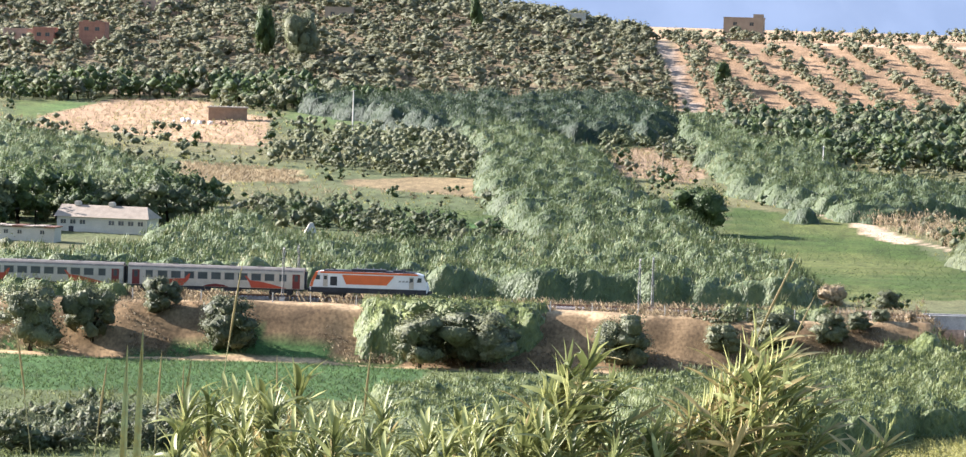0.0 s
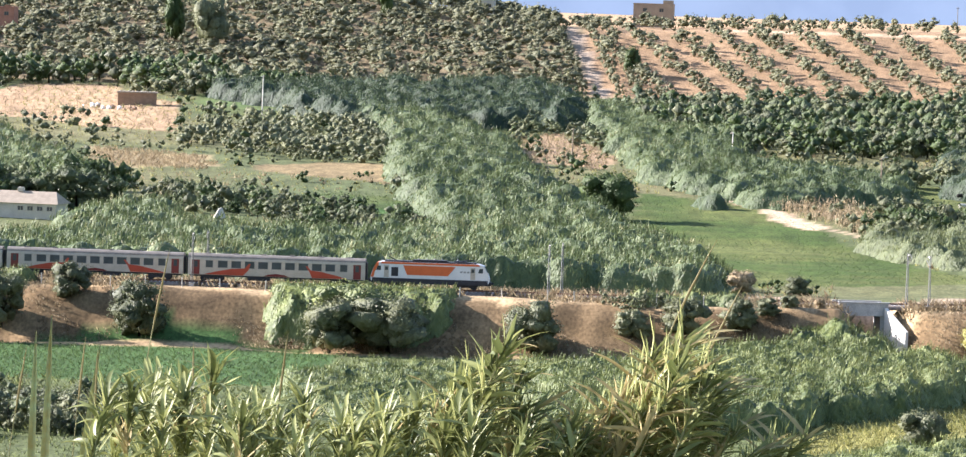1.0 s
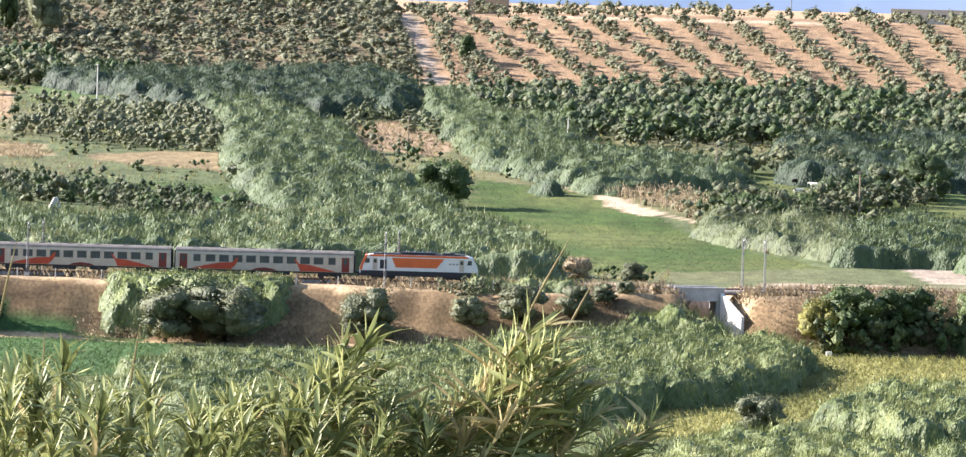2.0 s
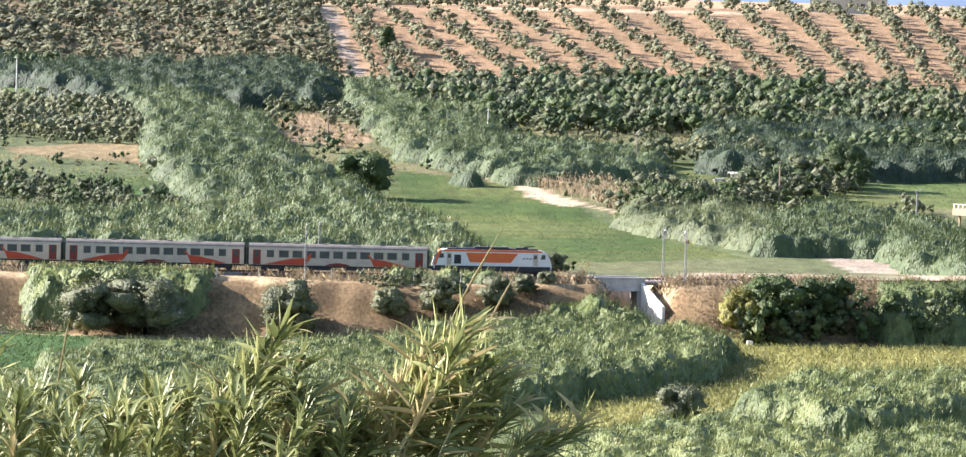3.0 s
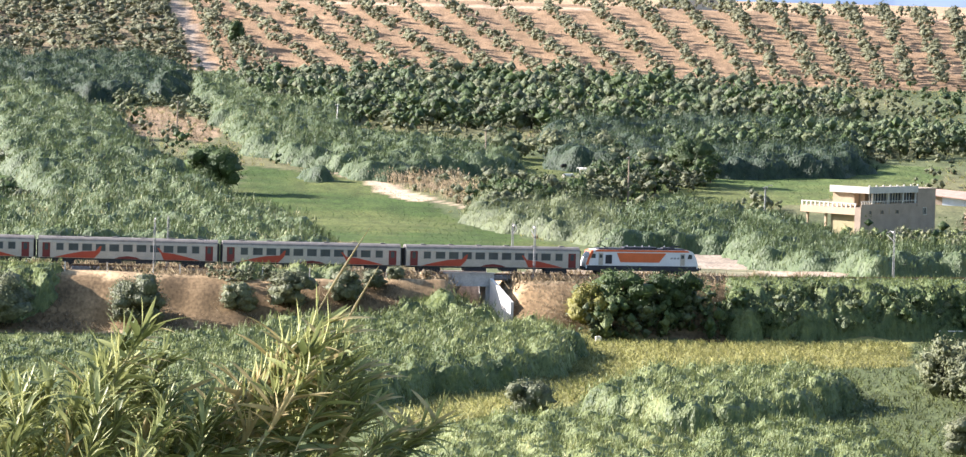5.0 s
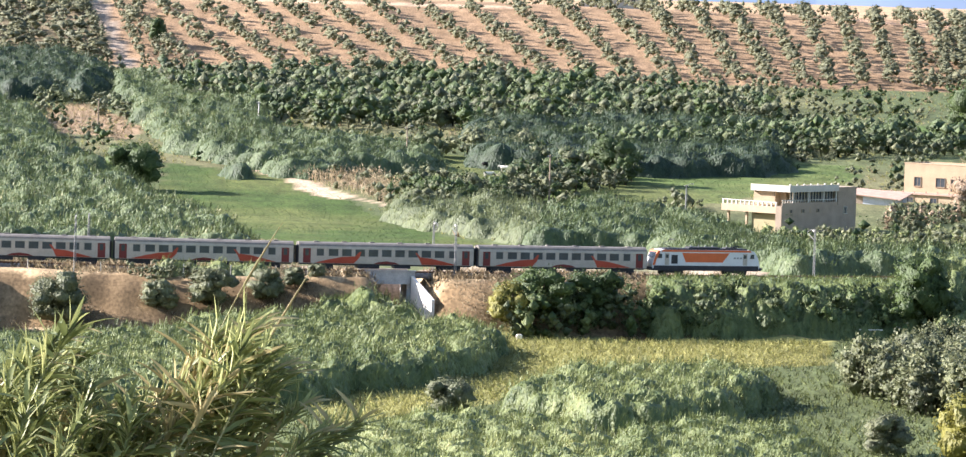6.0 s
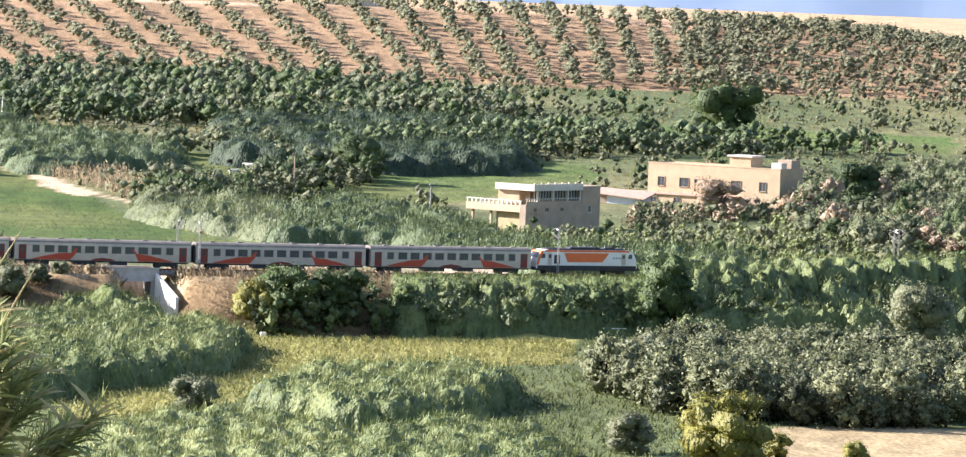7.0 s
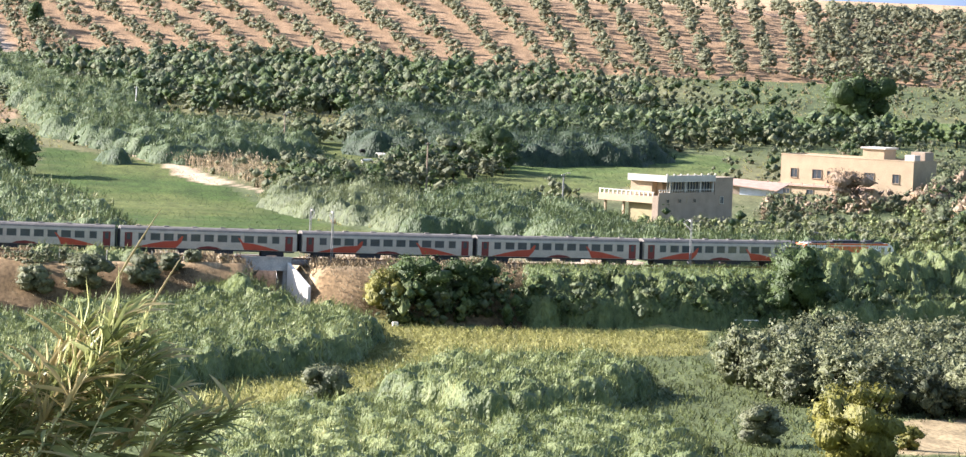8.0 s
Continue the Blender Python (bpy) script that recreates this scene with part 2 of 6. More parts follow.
REGIONS = {
    'reed_behind_track': [(-125, 754), (-107, 801), (-119, 904), (-102, 917), (-88, 839), (-69, 838), (-38, 871), (-28, 922), (-12, 898), (2, 783), (2, 681), (-51, 677), (-112, 677)],
    'reed_belt': [(-9, 862), (-26, 971), (-39, 1058), (-47, 1141), (-72, 1245), (-90, 1264), (-73, 1140), (-65, 1045), (-49, 921), (-38, 871), (-27, 887)],
    'reed_upper': [(-31, 1321), (2, 1285), (9, 1220), (7, 1070), (0, 1047), (-10, 1061), (-21, 1179)],
    'reed_mid': [(-5, 1082), (9, 1109), (21, 1092), (44, 1059), (42, 1021), (28, 1016), (13, 985), (3, 985)],
    'reed_pasture': [(59, 897), (75, 932), (87, 899), (91, 802), (80, 695), (67, 692), (61, 751), (50, 755)],
    'reed_houses': [(73, 820), (86, 850), (93, 813), (106, 801), (127, 780), (116, 711), (95, 702), (74, 764)],
    'reed_far_left': [(-194, 1164), (-173, 1149), (-145, 1059), (-120, 973), (-119, 939), (-144, 980), (-165, 989)],
    'reed_dark_belt': [(59, 1146), (94, 1184), (134, 1175), (120, 1047), (93, 1030), (56, 1040)],
    'reed_dark_left': [(-140, 1343), (-104, 1365), (-47, 1400), (-34, 1308), (-38, 1232), (-90, 1231), (-115, 1292)],
    'reed_stream_rear': [(-19, 606), (2, 658), (25, 678), (27, 674), (19, 645), (-1, 596), (-17, 567)],
    'reed_stream_front': [(-20, 567), (2, 602), (34, 675), (36, 640), (32, 606), (10, 562), (-18, 525)],
    'reed_left_front': [(-35, 632), (-23, 637), (10, 653), (2, 606), (-20, 558), (-30, 545), (-49, 564), (-50, 613)],
    'reed_low': [(11, 495), (23, 531), (33, 534), (40, 528), (42, 510), (39, 475), (11, 468)],
    'reed_hump': [(33, 546), (43, 579), (61, 590), (63, 576), (58, 545), (43, 529)],
    'reed_low_right': [(43, 510), (53, 532), (63, 523), (63, 501), (59, 479), (40, 475)],
    'reed_trackside': [(38, 681), (62, 686), (95, 697), (110, 705), (130, 715), (158, 727), (157, 722), (129, 708), (90, 691), (53, 676), (38, 675)],
    'reed_meadow_end': [(31, 886), (53, 821), (61, 905), (42, 982)],
    'crop_left': [(-111, 668), (-84, 668), (-56, 666), (-49, 659), (-49, 600), (-76, 603), (-99, 601)],
    'field_right': [(-14, 1026), (6, 1010), (24, 947), (32, 878), (50, 800), (9, 766), (1, 826), (-14, 925)],
    'field_left': [(-81, 1001), (-56, 1000), (-43, 926), (-69, 916), (-78, 953)],
    'field_pasture': [(32, 1072), (98, 1100), (144, 1084), (135, 1024), (98, 962), (55, 947), (31, 1001)],
    'field_far': [(168, 1236), (207, 1236), (254, 1227), (239, 1154), (195, 1163), (165, 1190)],
    'field_top_left': [(-144, 1344), (-125, 1332), (-99, 1301), (-99, 1258), (-133, 1259)],
    'field_corner': [(-222, 1351), (-191, 1343), (-183, 1278), (-207, 1271)],
    'soil_yard': [(-195, 1374), (-170, 1372), (-141, 1292), (-130, 1176), (-196, 1233), (-202, 1279)],
    'dry_strip': [(-144, 1117), (-114, 1097), (-107, 1055), (-135, 1058)],
    'soil_strip': [(-102, 1083), (-68, 1093), (-62, 1028), (-99, 1055)],
    'dry_mid': [(-47, 1206), (-36, 1224), (-20, 1137), (-22, 1094), (-41, 1116)],
    'sand_path': [(6, 1017), (9, 1014), (25, 956), (24, 942), (14, 968)],
    'sand_ledge': [(17, 1055), (24, 1070), (31, 1030), (27, 975), (16, 1022)],
    'field_yellow': [(10, 574), (23, 641), (39, 675), (88, 688), (80, 633), (45, 610), (34, 572), (12, 527)],
    'sand_right': [(92, 545), (124, 556), (116, 512), (84, 505)],
    'sand_track': [(78, 830), (83, 786), (89, 763), (79, 701), (68, 707)],
    'sand_track_b': [(62, 824), (76, 817), (88, 798), (85, 763), (72, 766), (63, 779)],
    'trees_dark_left': [(-231, 1387), (-149, 1411), (-109, 1341), (-153, 1332), (-172, 1388), (-224, 1340)],
    'olives_mid': [(-124, 1179), (-115, 1222), (-79, 1215), (-69, 1097), (-90, 1087), (-123, 1127)],
    'trees_belt': [(-20, 1328), (38, 1353), (108, 1353), (145, 1271), (137, 1194), (70, 1159), (24, 1153), (3, 1203), (-19, 1244)],
    'trees_mid': [(31, 1073), (53, 1080), (70, 1076), (74, 1015), (61, 1064), (44, 1064)],
    'scrub_mid': [(-79, 1312), (-48, 1285), (-35, 1212), (-15, 1118), (-29, 1202), (-52, 1229)],
    'trees_right': [(176, 1015), (233, 1075), (179, 824), (156, 811), (157, 919)],
    'poplars': [(79, 604), (94, 629), (116, 632), (132, 624), (121, 559), (105, 550), (90, 549), (81, 562)],
    'trees_pasture': [(96, 1075), (150, 1110), (235, 1150), (160, 1165), (110, 1130), (60, 1105)],
    'trees_field_end': [(58, 985), (75, 1020), (88, 1030), (86, 1005), (70, 965), (58, 930), (38, 905), (30, 930), (40, 960)],
    'trees_barn': [(-160, 905), (-138, 925), (-118, 935), (-112, 960), (-150, 960), (-172, 930)],
    'trees_left_mid': [(-108, 985), (-95, 990), (-80, 960), (-60, 945), (-50, 905), (-66, 895), (-92, 930), (-112, 960)],
    'shrubs_front': [(-91, 550), (-84, 561), (-65, 560), (-62, 525), (-85, 516)],
}


def inside(poly, x, y):
    r = np.zeros(np.shape(x), bool)
    for (ax, ay), (bx, by) in zip(poly, poly[1:] + poly[:1]):
        with np.errstate(divide="ignore", invalid="ignore"):
            r ^= ((ay > y) != (by > y)) & (x < (bx - ax) * (y - ay) / (by - ay) + ax)
    return r


PATH_LINE = [(0, 1030), (12, 992), (25, 950), (33, 922)]


def from_path(x, y):
    """How far a place lies from the sandy path beside the meadow, across the view."""
    line = np.array(PATH_LINE, float)[::-1]
    return np.where((y > line[0, 1]) & (y < line[-1, 1]), x - np.interp(y, line[:, 1], line[:, 0]), 99.0)


def wobble(x, y, size, seed=0.0):
    """Smooth uneven values from -1 to 1."""
    a = np.sin(x / size + seed * 1.7) + np.sin(y / size * 0.8 + seed) + np.sin((x + y) / size * 0.63 + 2.1 * seed) + np.sin((x - 1.7 * y) / size * 0.41 + seed * 0.7)
    return a / 4


# ---- ground ----
COVER = [("field_right", (0.062, 0.095, 0.021)), ("field_left", (0.045, 0.10, 0.025)), ("field_pasture", (0.095, 0.13, 0.036)), ("field_far", (0.095, 0.14, 0.036)),
         ("field_top_left", (0.10, 0.15, 0.05)), ("field_corner", (0.09, 0.14, 0.04)), ("crop_left", (0.06, 0.11, 0.032)), ("field_yellow", (0.30, 0.28, 0.09)),
         ("soil_yard", (0.40, 0.27, 0.155)), ("dry_strip", (0.34, 0.265, 0.14)), ("soil_strip", (0.24, 0.18, 0.09)), ("dry_mid", (0.34, 0.24, 0.14)),
         ("sand_path", (0.55, 0.40, 0.26)), ("sand_ledge", (0.52, 0.38, 0.25)), ("sand_right", (0.34, 0.26, 0.14)), ("sand_track", (0.38, 0.30, 0.21)), ("sand_track_b", (0.36, 0.29, 0.21))]


def cover(x, y):
    jx, jy = x + 1.5 * wobble(x, y, 2.3, 3), y + 9 * wobble(x, y, 5, 5)
    c = np.zeros((*x.shape, 3))
    b, ty = F * x / np.maximum(y, 30), track_y(x)
    c[:] = (0.10, 0.12, 0.05)
    mix = ease(-0.25, 0.5, wobble(x, y, 21, 1))[..., None]
    c = c * (1 - mix * 0.6) + np.array((0.22, 0.19, 0.09)) * mix * 0.6
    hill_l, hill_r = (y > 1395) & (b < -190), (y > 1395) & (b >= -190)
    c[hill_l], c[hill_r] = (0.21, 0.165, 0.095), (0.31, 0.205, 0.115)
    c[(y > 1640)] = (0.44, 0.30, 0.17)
    c[(y < ty - 30)] = (0.11, 0.13, 0.05)
    bank = (y > ty - 27 + 3 * wobble(x, y, 6)) & (y < ty + 7)
    c[bank] = np.array((0.20, 0.135, 0.068)) * (1 + 0.45 * wobble(x, y, 2.6, 4) + 0.35 * wobble(x, y, 0.8, 1))[bank][:, None]
    shelf = (y > ty - 10) & (y < ty + 8)
    c[shelf] = (0.34, 0.25, 0.14)
    c[(y > ty + 8) & (y < ty + 15 + 3 * wobble(x, y, 9)) & (x > -22) & (x < 75)] = (0.50, 0.38, 0.27)
    patchy = np.clip(0.5 + 1.1 * wobble(x, y * 0.5, 6, 11) + 0.5 * wobble(x, y, 2.1, 12), 0, 1)[..., None]
    for name, colour in COVER:
        here = inside(REGIONS[name], jx, jy)
        c[here] = colour
        if name.startswith("field"):
            c[here] = (c * (1 - 0.5 * patchy) + np.array((0.15, 0.145, 0.048)) * 0.5 * patchy)[here]
    yard = (x > 34) & (x < 96) & (y - ty > 15) & (y - ty < 62 + 9 * wobble(x, y, 8, 3))
    c[yard] = (c * (1 - patchy) + np.array((0.40, 0.31, 0.21)) * patchy)[yard]
    side = from_path(x, y) + 0.7 * wobble(x, y, 4, 2)
    c[(side > 0.2) & (side < 2.1)] = (0.52, 0.39, 0.26)
    c[(np.abs(y - ty + 28.5 + 1.5 * wobble(x, y * 0, 11)) < 2.2 + wobble(x, y, 7)) & (x < 2)] = (0.44, 0.315, 0.17)
    c[(np.abs(y - ty + 10.2) < 1.5 + 0.7 * wobble(x, y, 5)) & (x < 20)] = (0.44, 0.315, 0.17)
    # lane up the hill, spur tracks and terrace edges
    lane = -30 - 0.105 * (y - 1400)
    c[(y > 1390) & (y < 1600) & (np.abs(x - lane) < 2.0)] = (0.33, 0.26, 0.19)
    c[(np.abs(y - 1532 + 3 * wobble(x, y, 20)) < 5) & (x > 0) & (x < 90)] = (0.50, 0.36, 0.23)
    c[(np.abs(y - 1530 + 0.3 * (x - 215)) < 9) & (x > 195) & (x < 245)] = (0.56, 0.36, 0.22)
    c[y < 400] = (0.12, 0.13, 0.06)
    return c


def build_ground():
    cols = np.concatenate([np.linspace(-7000, -1800, 16)[:-1], np.arange(-1800, 2300, 14.0), np.linspace(2300, 7500, 16)])
    rows = np.concatenate([np.linspace(-300, 380, 18)[:-1], np.arange(380, 500, 12.0), np.arange(500, 900, 2.5), np.arange(900, 1420, 4.0), np.arange(1420, 1700, 5.0),
                           np.arange(1700, 3700, 60.0), np.linspace(3700, 4950, 6)])
    c, y = np.meshgrid(cols, rows)
    x = c / F * np.maximum(y, 260)
    z = ground(x, y) + 0.12 * wobble(x, y, 1.3, 2) + 0.25 * wobble(x, y, 6, 4)
    dd = y - track_y(x)
    slope = ease(-31, -25, dd) * (1 - ease(-13, -8.5, dd))
    z += slope * (0.55 * wobble(x, y, 2.1, 8) + 0.75 * wobble(x, y * 0.5, 5.0, 6) + 0.3 * wobble(x, y, 0.9, 3))
    near = np.abs(dd) < 6
    z[near] = ground(x, y)[near]
    r, k = y.shape
    i = (np.arange(r - 1)[:, None] * k + np.arange(k - 1)).ravel()
    me = quads("ground", np.stack([x, y, z], -1).reshape(-1, 3), np.stack([i, i + 1, i + k + 1, i + k], 1), ground_material())
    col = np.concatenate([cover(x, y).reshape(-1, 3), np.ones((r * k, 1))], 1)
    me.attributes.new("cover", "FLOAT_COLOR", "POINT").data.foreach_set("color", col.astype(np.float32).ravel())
    me.polygons.foreach_set("use_smooth", np.ones(len(me.polygons), bool))
    tagged(new("ground", me), "river valley floor and hillsides of fields, red soil and dry grass", "ground", kind="structure")


def ground_material():
    m = bpy.data.materials.new("earth_and_grass")
    m.use_nodes = True
    n, l = m.node_tree.nodes, m.node_tree.links
    p = n["Principled BSDF"]
    p.inputs["Roughness"].default_value, p.inputs["Specular IOR Level"].default_value = 0.95, 0.1
    a, co = n.new("ShaderNodeAttribute"), n.new("ShaderNodeTexCoord")
    a.attribute_name = "cover"
    stretch = n.new("ShaderNodeMapping")
    stretch.inputs["Scale"].default_value = (1, 0.35, 1)
    l.new(co.outputs["Object"], stretch.inputs["Vector"])
    last = a.outputs["Color"]
    for scale, low, high in ((2.2, 0.62, 1.3), (0.35, 0.72, 1.22), (0.05, 0.85, 1.15)):
        t, r, mul = n.new("ShaderNodeTexNoise"), n.new("ShaderNodeMapRange"), n.new("ShaderNodeMix")
        t.inputs["Scale"].default_value, t.inputs["Detail"].default_value = scale, 4
        r.inputs["From Min"].default_value, r.inputs["From Max"].default_value = 0.3, 0.7
        r.inputs["To Min"].default_value, r.inputs["To Max"].default_value = low, high
        mul.data_type, mul.blend_type, mul.inputs["Factor"].default_value = "RGBA", "MULTIPLY", 1.0
        l.new(stretch.outputs[0], t.inputs["Vector"]), l.new(t.outputs[0], r.inputs["Value"])
        l.new(last, mul.inputs["A"]), l.new(r.outputs[0], mul.inputs["B"])
        last = mul.outputs["Result"]
    l.new(last, p.inputs["Base Color"])
    return m


build_ground()


def build_mountains():
    """A far range that closes the valley, its haze blue put in as glow."""
    m = bpy.data.materials.new("far_range_haze_glow")
    m.use_nodes = True
    n, l = m.node_tree.nodes, m.node_tree.links
    p = n["Principled BSDF"]
    t, r = n.new("ShaderNodeTexNoise"), n.new("ShaderNodeValToRGB")
    t.inputs["Scale"].default_value, t.inputs["Detail"].default_value = 0.012, 6
    co = n.new("ShaderNodeTexCoord")
    l.new(co.outputs["Object"], t.inputs["Vector"]), l.new(t.outputs[0], r.inputs[0])
    # airy blue of distance, emitted by the slopes themselves
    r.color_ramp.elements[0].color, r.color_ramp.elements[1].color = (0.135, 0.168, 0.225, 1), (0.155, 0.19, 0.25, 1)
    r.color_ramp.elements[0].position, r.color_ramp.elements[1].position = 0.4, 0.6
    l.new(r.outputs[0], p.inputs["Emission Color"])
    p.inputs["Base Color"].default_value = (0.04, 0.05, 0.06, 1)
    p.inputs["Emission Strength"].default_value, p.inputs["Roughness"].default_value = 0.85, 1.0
    xs = np.linspace(-3000, 3300, 260)
    top = 104 + 22 * wobble(xs, xs * 0, 150, 2) + 9 * wobble(xs, xs * 0, 42, 4) + 60 * ease(500, 100, xs)
    rows = [(4700 + 120 * k, 20 + (top - 20) * k) for k in np.linspace(0, 1, 6)]
    v = np.concatenate([np.stack([xs, np.full_like(xs, y) + 30 * wobble(xs, z, 30, 1), z + xs * 0], 1) for y, z in rows])
    k = len(xs)
    i = (np.arange(5)[:, None] * k + np.arange(k - 1)).ravel()
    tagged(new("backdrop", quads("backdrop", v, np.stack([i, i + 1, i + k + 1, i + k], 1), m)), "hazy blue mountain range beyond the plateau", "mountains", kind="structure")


build_mountains()


# ---- plants ----
def kites(centre, along, across, normal=None):
    """Pointed leaves, three corners each, that shade as the mass they belong to."""
    n = len(centre)
    normal = unit(np.cross(along, across)) if normal is None else normal
    across = across * np.sign((np.cross(across, along) * normal).sum(-1, keepdims=True) + 1e-9)
    v = np.stack([centre - along * 0.8 - across, centre - along * 0.8 + across, centre + along], 1)
    return v.reshape(-1, 3), np.arange(n * 3).reshape(n, 3), np.repeat(normal, 3, 0)


def halves(f):
    """Four-cornered faces cut in two."""
    f = np.asarray(f)
    return np.concatenate([f[:, [0, 1, 2]], f[:, [0, 2, 3]]])


def unit(v):
    return v / np.maximum(np.linalg.norm(v, axis=-1, keepdims=True), 1e-6)


def join(*pieces):
    vs, fs, ns, k = [], [], [], 0
    for v, f, n in pieces:
        vs.append(v), fs.append(f + k), ns.append(n)
        k += len(v)
    return np.concatenate(vs), np.concatenate(fs), np.concatenate(ns)


def sphere(fine=False):
    """A unit ball of 8 triangles, or 32."""
    v = [(1, 0, 0), (0, 1, 0), (-1, 0, 0), (0, -1, 0), (0, 0, 1), (0, 0, -1)]
    f = [(0, 1, 4), (1, 2, 4), (2, 3, 4), (3, 0, 4), (1, 0, 5), (2, 1, 5), (3, 2, 5), (0, 3, 5)]
    if fine:
        v, g, mid = [Vector(p).normalized() for p in v], [], {}

        def half(i, j):
            k = (min(i, j), max(i, j))
            if k not in mid:
                mid[k] = len(v)
                v.append((v[i] + v[j]).normalized())
            return mid[k]
        for i, j, k in f:
            p, r, t = half(i, j), half(j, k), half(k, i)
            g += [(i, p, t), (j, r, p), (k, t, r), (p, r, t)]
        f = g
    return unit(np.array(v, float)), np.array(f)


BALL, BALL_FINE = sphere(), sphere(True)


def crown(seed, leaves=160, leaf=0.085, lumps=9, wide=0.5, low=0.18, slim=0.6, fine=False, core=0.7):
    """A leafy crown, one unit high: rounded boughs with leaves all over them."""
    g = np.random.default_rng(seed)
    c = np.stack([g.uniform(-1, 1, lumps) * wide * 0.66, g.uniform(-1, 1, lumps) * wide * 0.66, g.uniform(low + 0.16, 0.82, lumps)], 1)
    c[:, :2] *= (1 - 0.65 * ((c[:, 2:] - 0.45) / 0.5) ** 2).clip(0.25, 1)
    rad = g.uniform(0.13, 0.25, lumps) * (wide / 0.5) ** 0.6
    k = g.integers(0, lumps, leaves)
    d = unit(g.normal(size=(leaves, 3)) + (0, 0, 0.3))
    pos = c[k] + d * (rad[k] * g.uniform(0.4, 1.45, leaves) ** 0.6)[:, None]
    nrm = unit(d + 0.9 * g.normal(size=(leaves, 3)))
    al = unit(np.cross(nrm, g.normal(size=(leaves, 3))))
    size = leaf * g.uniform(0.6, 1.3, leaves)[:, None]
    out = [kites(pos, al * size, np.cross(nrm, al) * size * slim, unit(0.85 * d + 0.35 * unit(pos - (0, 0, 0.35)) + 0.3 * g.normal(size=d.shape)))]
    ball, faces = BALL_FINE if fine else BALL
    for q, r in zip(c, rad):
        v = ball * r * (0.8 if fine else core) * g.uniform(0.5, 1.4, (len(ball), 1)) * (1, 1, 0.9)
        a = g.uniform(0, 1.5)
        v = v @ np.array([(math.cos(a), math.sin(a), 0), (-math.sin(a), math.cos(a), 0), (0, 0, 1)])
        way = unit(0.8 * unit(v) + 0.35 * unit(v + q - np.array((0, 0, 0.35))) + 0.25 * g.normal(size=v.shape))
        out.append((v + q, faces, way))
    return join(*out)


def stick(p, q, r0, r1):
    """A four-sided limb from p to q."""
    p, q = np.array(p, float), np.array(q, float)
    d = unit(q - p)
    s = unit(np.cross(d, (0.3, 0.9, 0.1)))
    u = np.cross(s, d)
    v = np.array([p + s * r0, p + u * r0, p - s * r0, p - u * r0, q + s * r1, q + u * r1, q - s * r1, q - u * r1])
    return v, halves([(0, 1, 5, 4), (1, 2, 6, 5), (2, 3, 7, 6), (3, 0, 4, 7)]), np.array([s, u, -s, -u] * 2)


def limbs(seed, fork=0.3, n=5, thick=0.035, spread=0.28):
    g = np.random.default_rng(seed + 50)
    out = [stick((0, 0, -0.06), (0.02, 0.01, fork), thick, thick * 0.75)]
    for k in range(n):
        a = k * math.tau / n + g.uniform(-0.4, 0.4)
        tip = (math.cos(a) * spread, math.sin(a) * spread, g.uniform(0.55, 0.78))
        out.append(stick((0.02, 0.01, fork * g.uniform(0.75, 1)), tip, thick * 0.6, thick * 0.2))
    return join(*out)


def tuft(seed, stems=5, leaves=25, radius=0.15, lean=0.10, leaf=0.085, thin=0.009):
    """A stand of reeds, one unit high: upright blades and shorter arching leaves near the top."""
    g = np.random.default_rng(seed + 90)
    base = np.concatenate([g.normal(size=(stems, 2)) * radius, np.zeros((stems, 1))], 1)
    top = base + np.concatenate([g.normal(size=(stems, 2)) * lean + (0.05, 0), g.uniform(0.7, 1.0, (stems, 1))], 1)
    side = unit(np.concatenate([g.normal(size=(stems, 2)), np.zeros((stems, 1))], 1)) * thin
    v = np.stack([base - side, base + side, top], 1).reshape(-1, 3)
    out = unit(np.concatenate([base[:, :2] / radius * 0.45, np.full((stems, 1), 0.5)], 1) + 0.12 * g.normal(size=(stems, 3)))
    flip = ((np.cross(v[1::3] - v[0::3], v[2::3] - v[0::3]) * out).sum(-1) < 0)
    v = v.reshape(-1, 3, 3)
    v[flip] = v[flip][:, [1, 0, 2]]
    v = v.reshape(-1, 3)
    pieces = [(v, np.arange(stems * 3).reshape(-1, 3), np.repeat(out, 3, 0))]
    k = g.integers(0, stems, leaves)
    root = base[k] + (top - base)[k] * g.uniform(0.12, 1.0, (leaves, 1)) ** 0.8
    a = g.uniform(0, math.tau, leaves)
    d = np.stack([np.cos(a) + 0.25, np.sin(a), g.uniform(0.8, 2.8, leaves)], 1)
    al = unit(d) * leaf * g.uniform(0.7, 1.3, (leaves, 1))
    ac = unit(np.cross(al, g.normal(size=al.shape))) * leaf * 0.30
    pieces.append(kites(root + al * 0.8, al, ac, unit(out[k] + 0.4 * unit(d) + 0.14 * g.normal(size=al.shape))))
    return join(*pieces)


def blades(seed, n=6, lean=0.35, wide=0.07):
    """A low clump of leaves or grass, one unit high."""
    g = np.random.default_rng(seed + 130)
    base = np.concatenate([g.normal(size=(n, 2)) * 0.3, np.zeros((n, 1))], 1)
    d = np.stack([g.normal(size=n) * lean, g.normal(size=n) * lean, g.uniform(0.6, 1, n)], 1)
    side = unit(np.cross(d, g.normal(size=(n, 3)))) * wide
    return kites(base + d * 0.5, d * 0.5, side, unit(d + (0, 0, 0.6)))


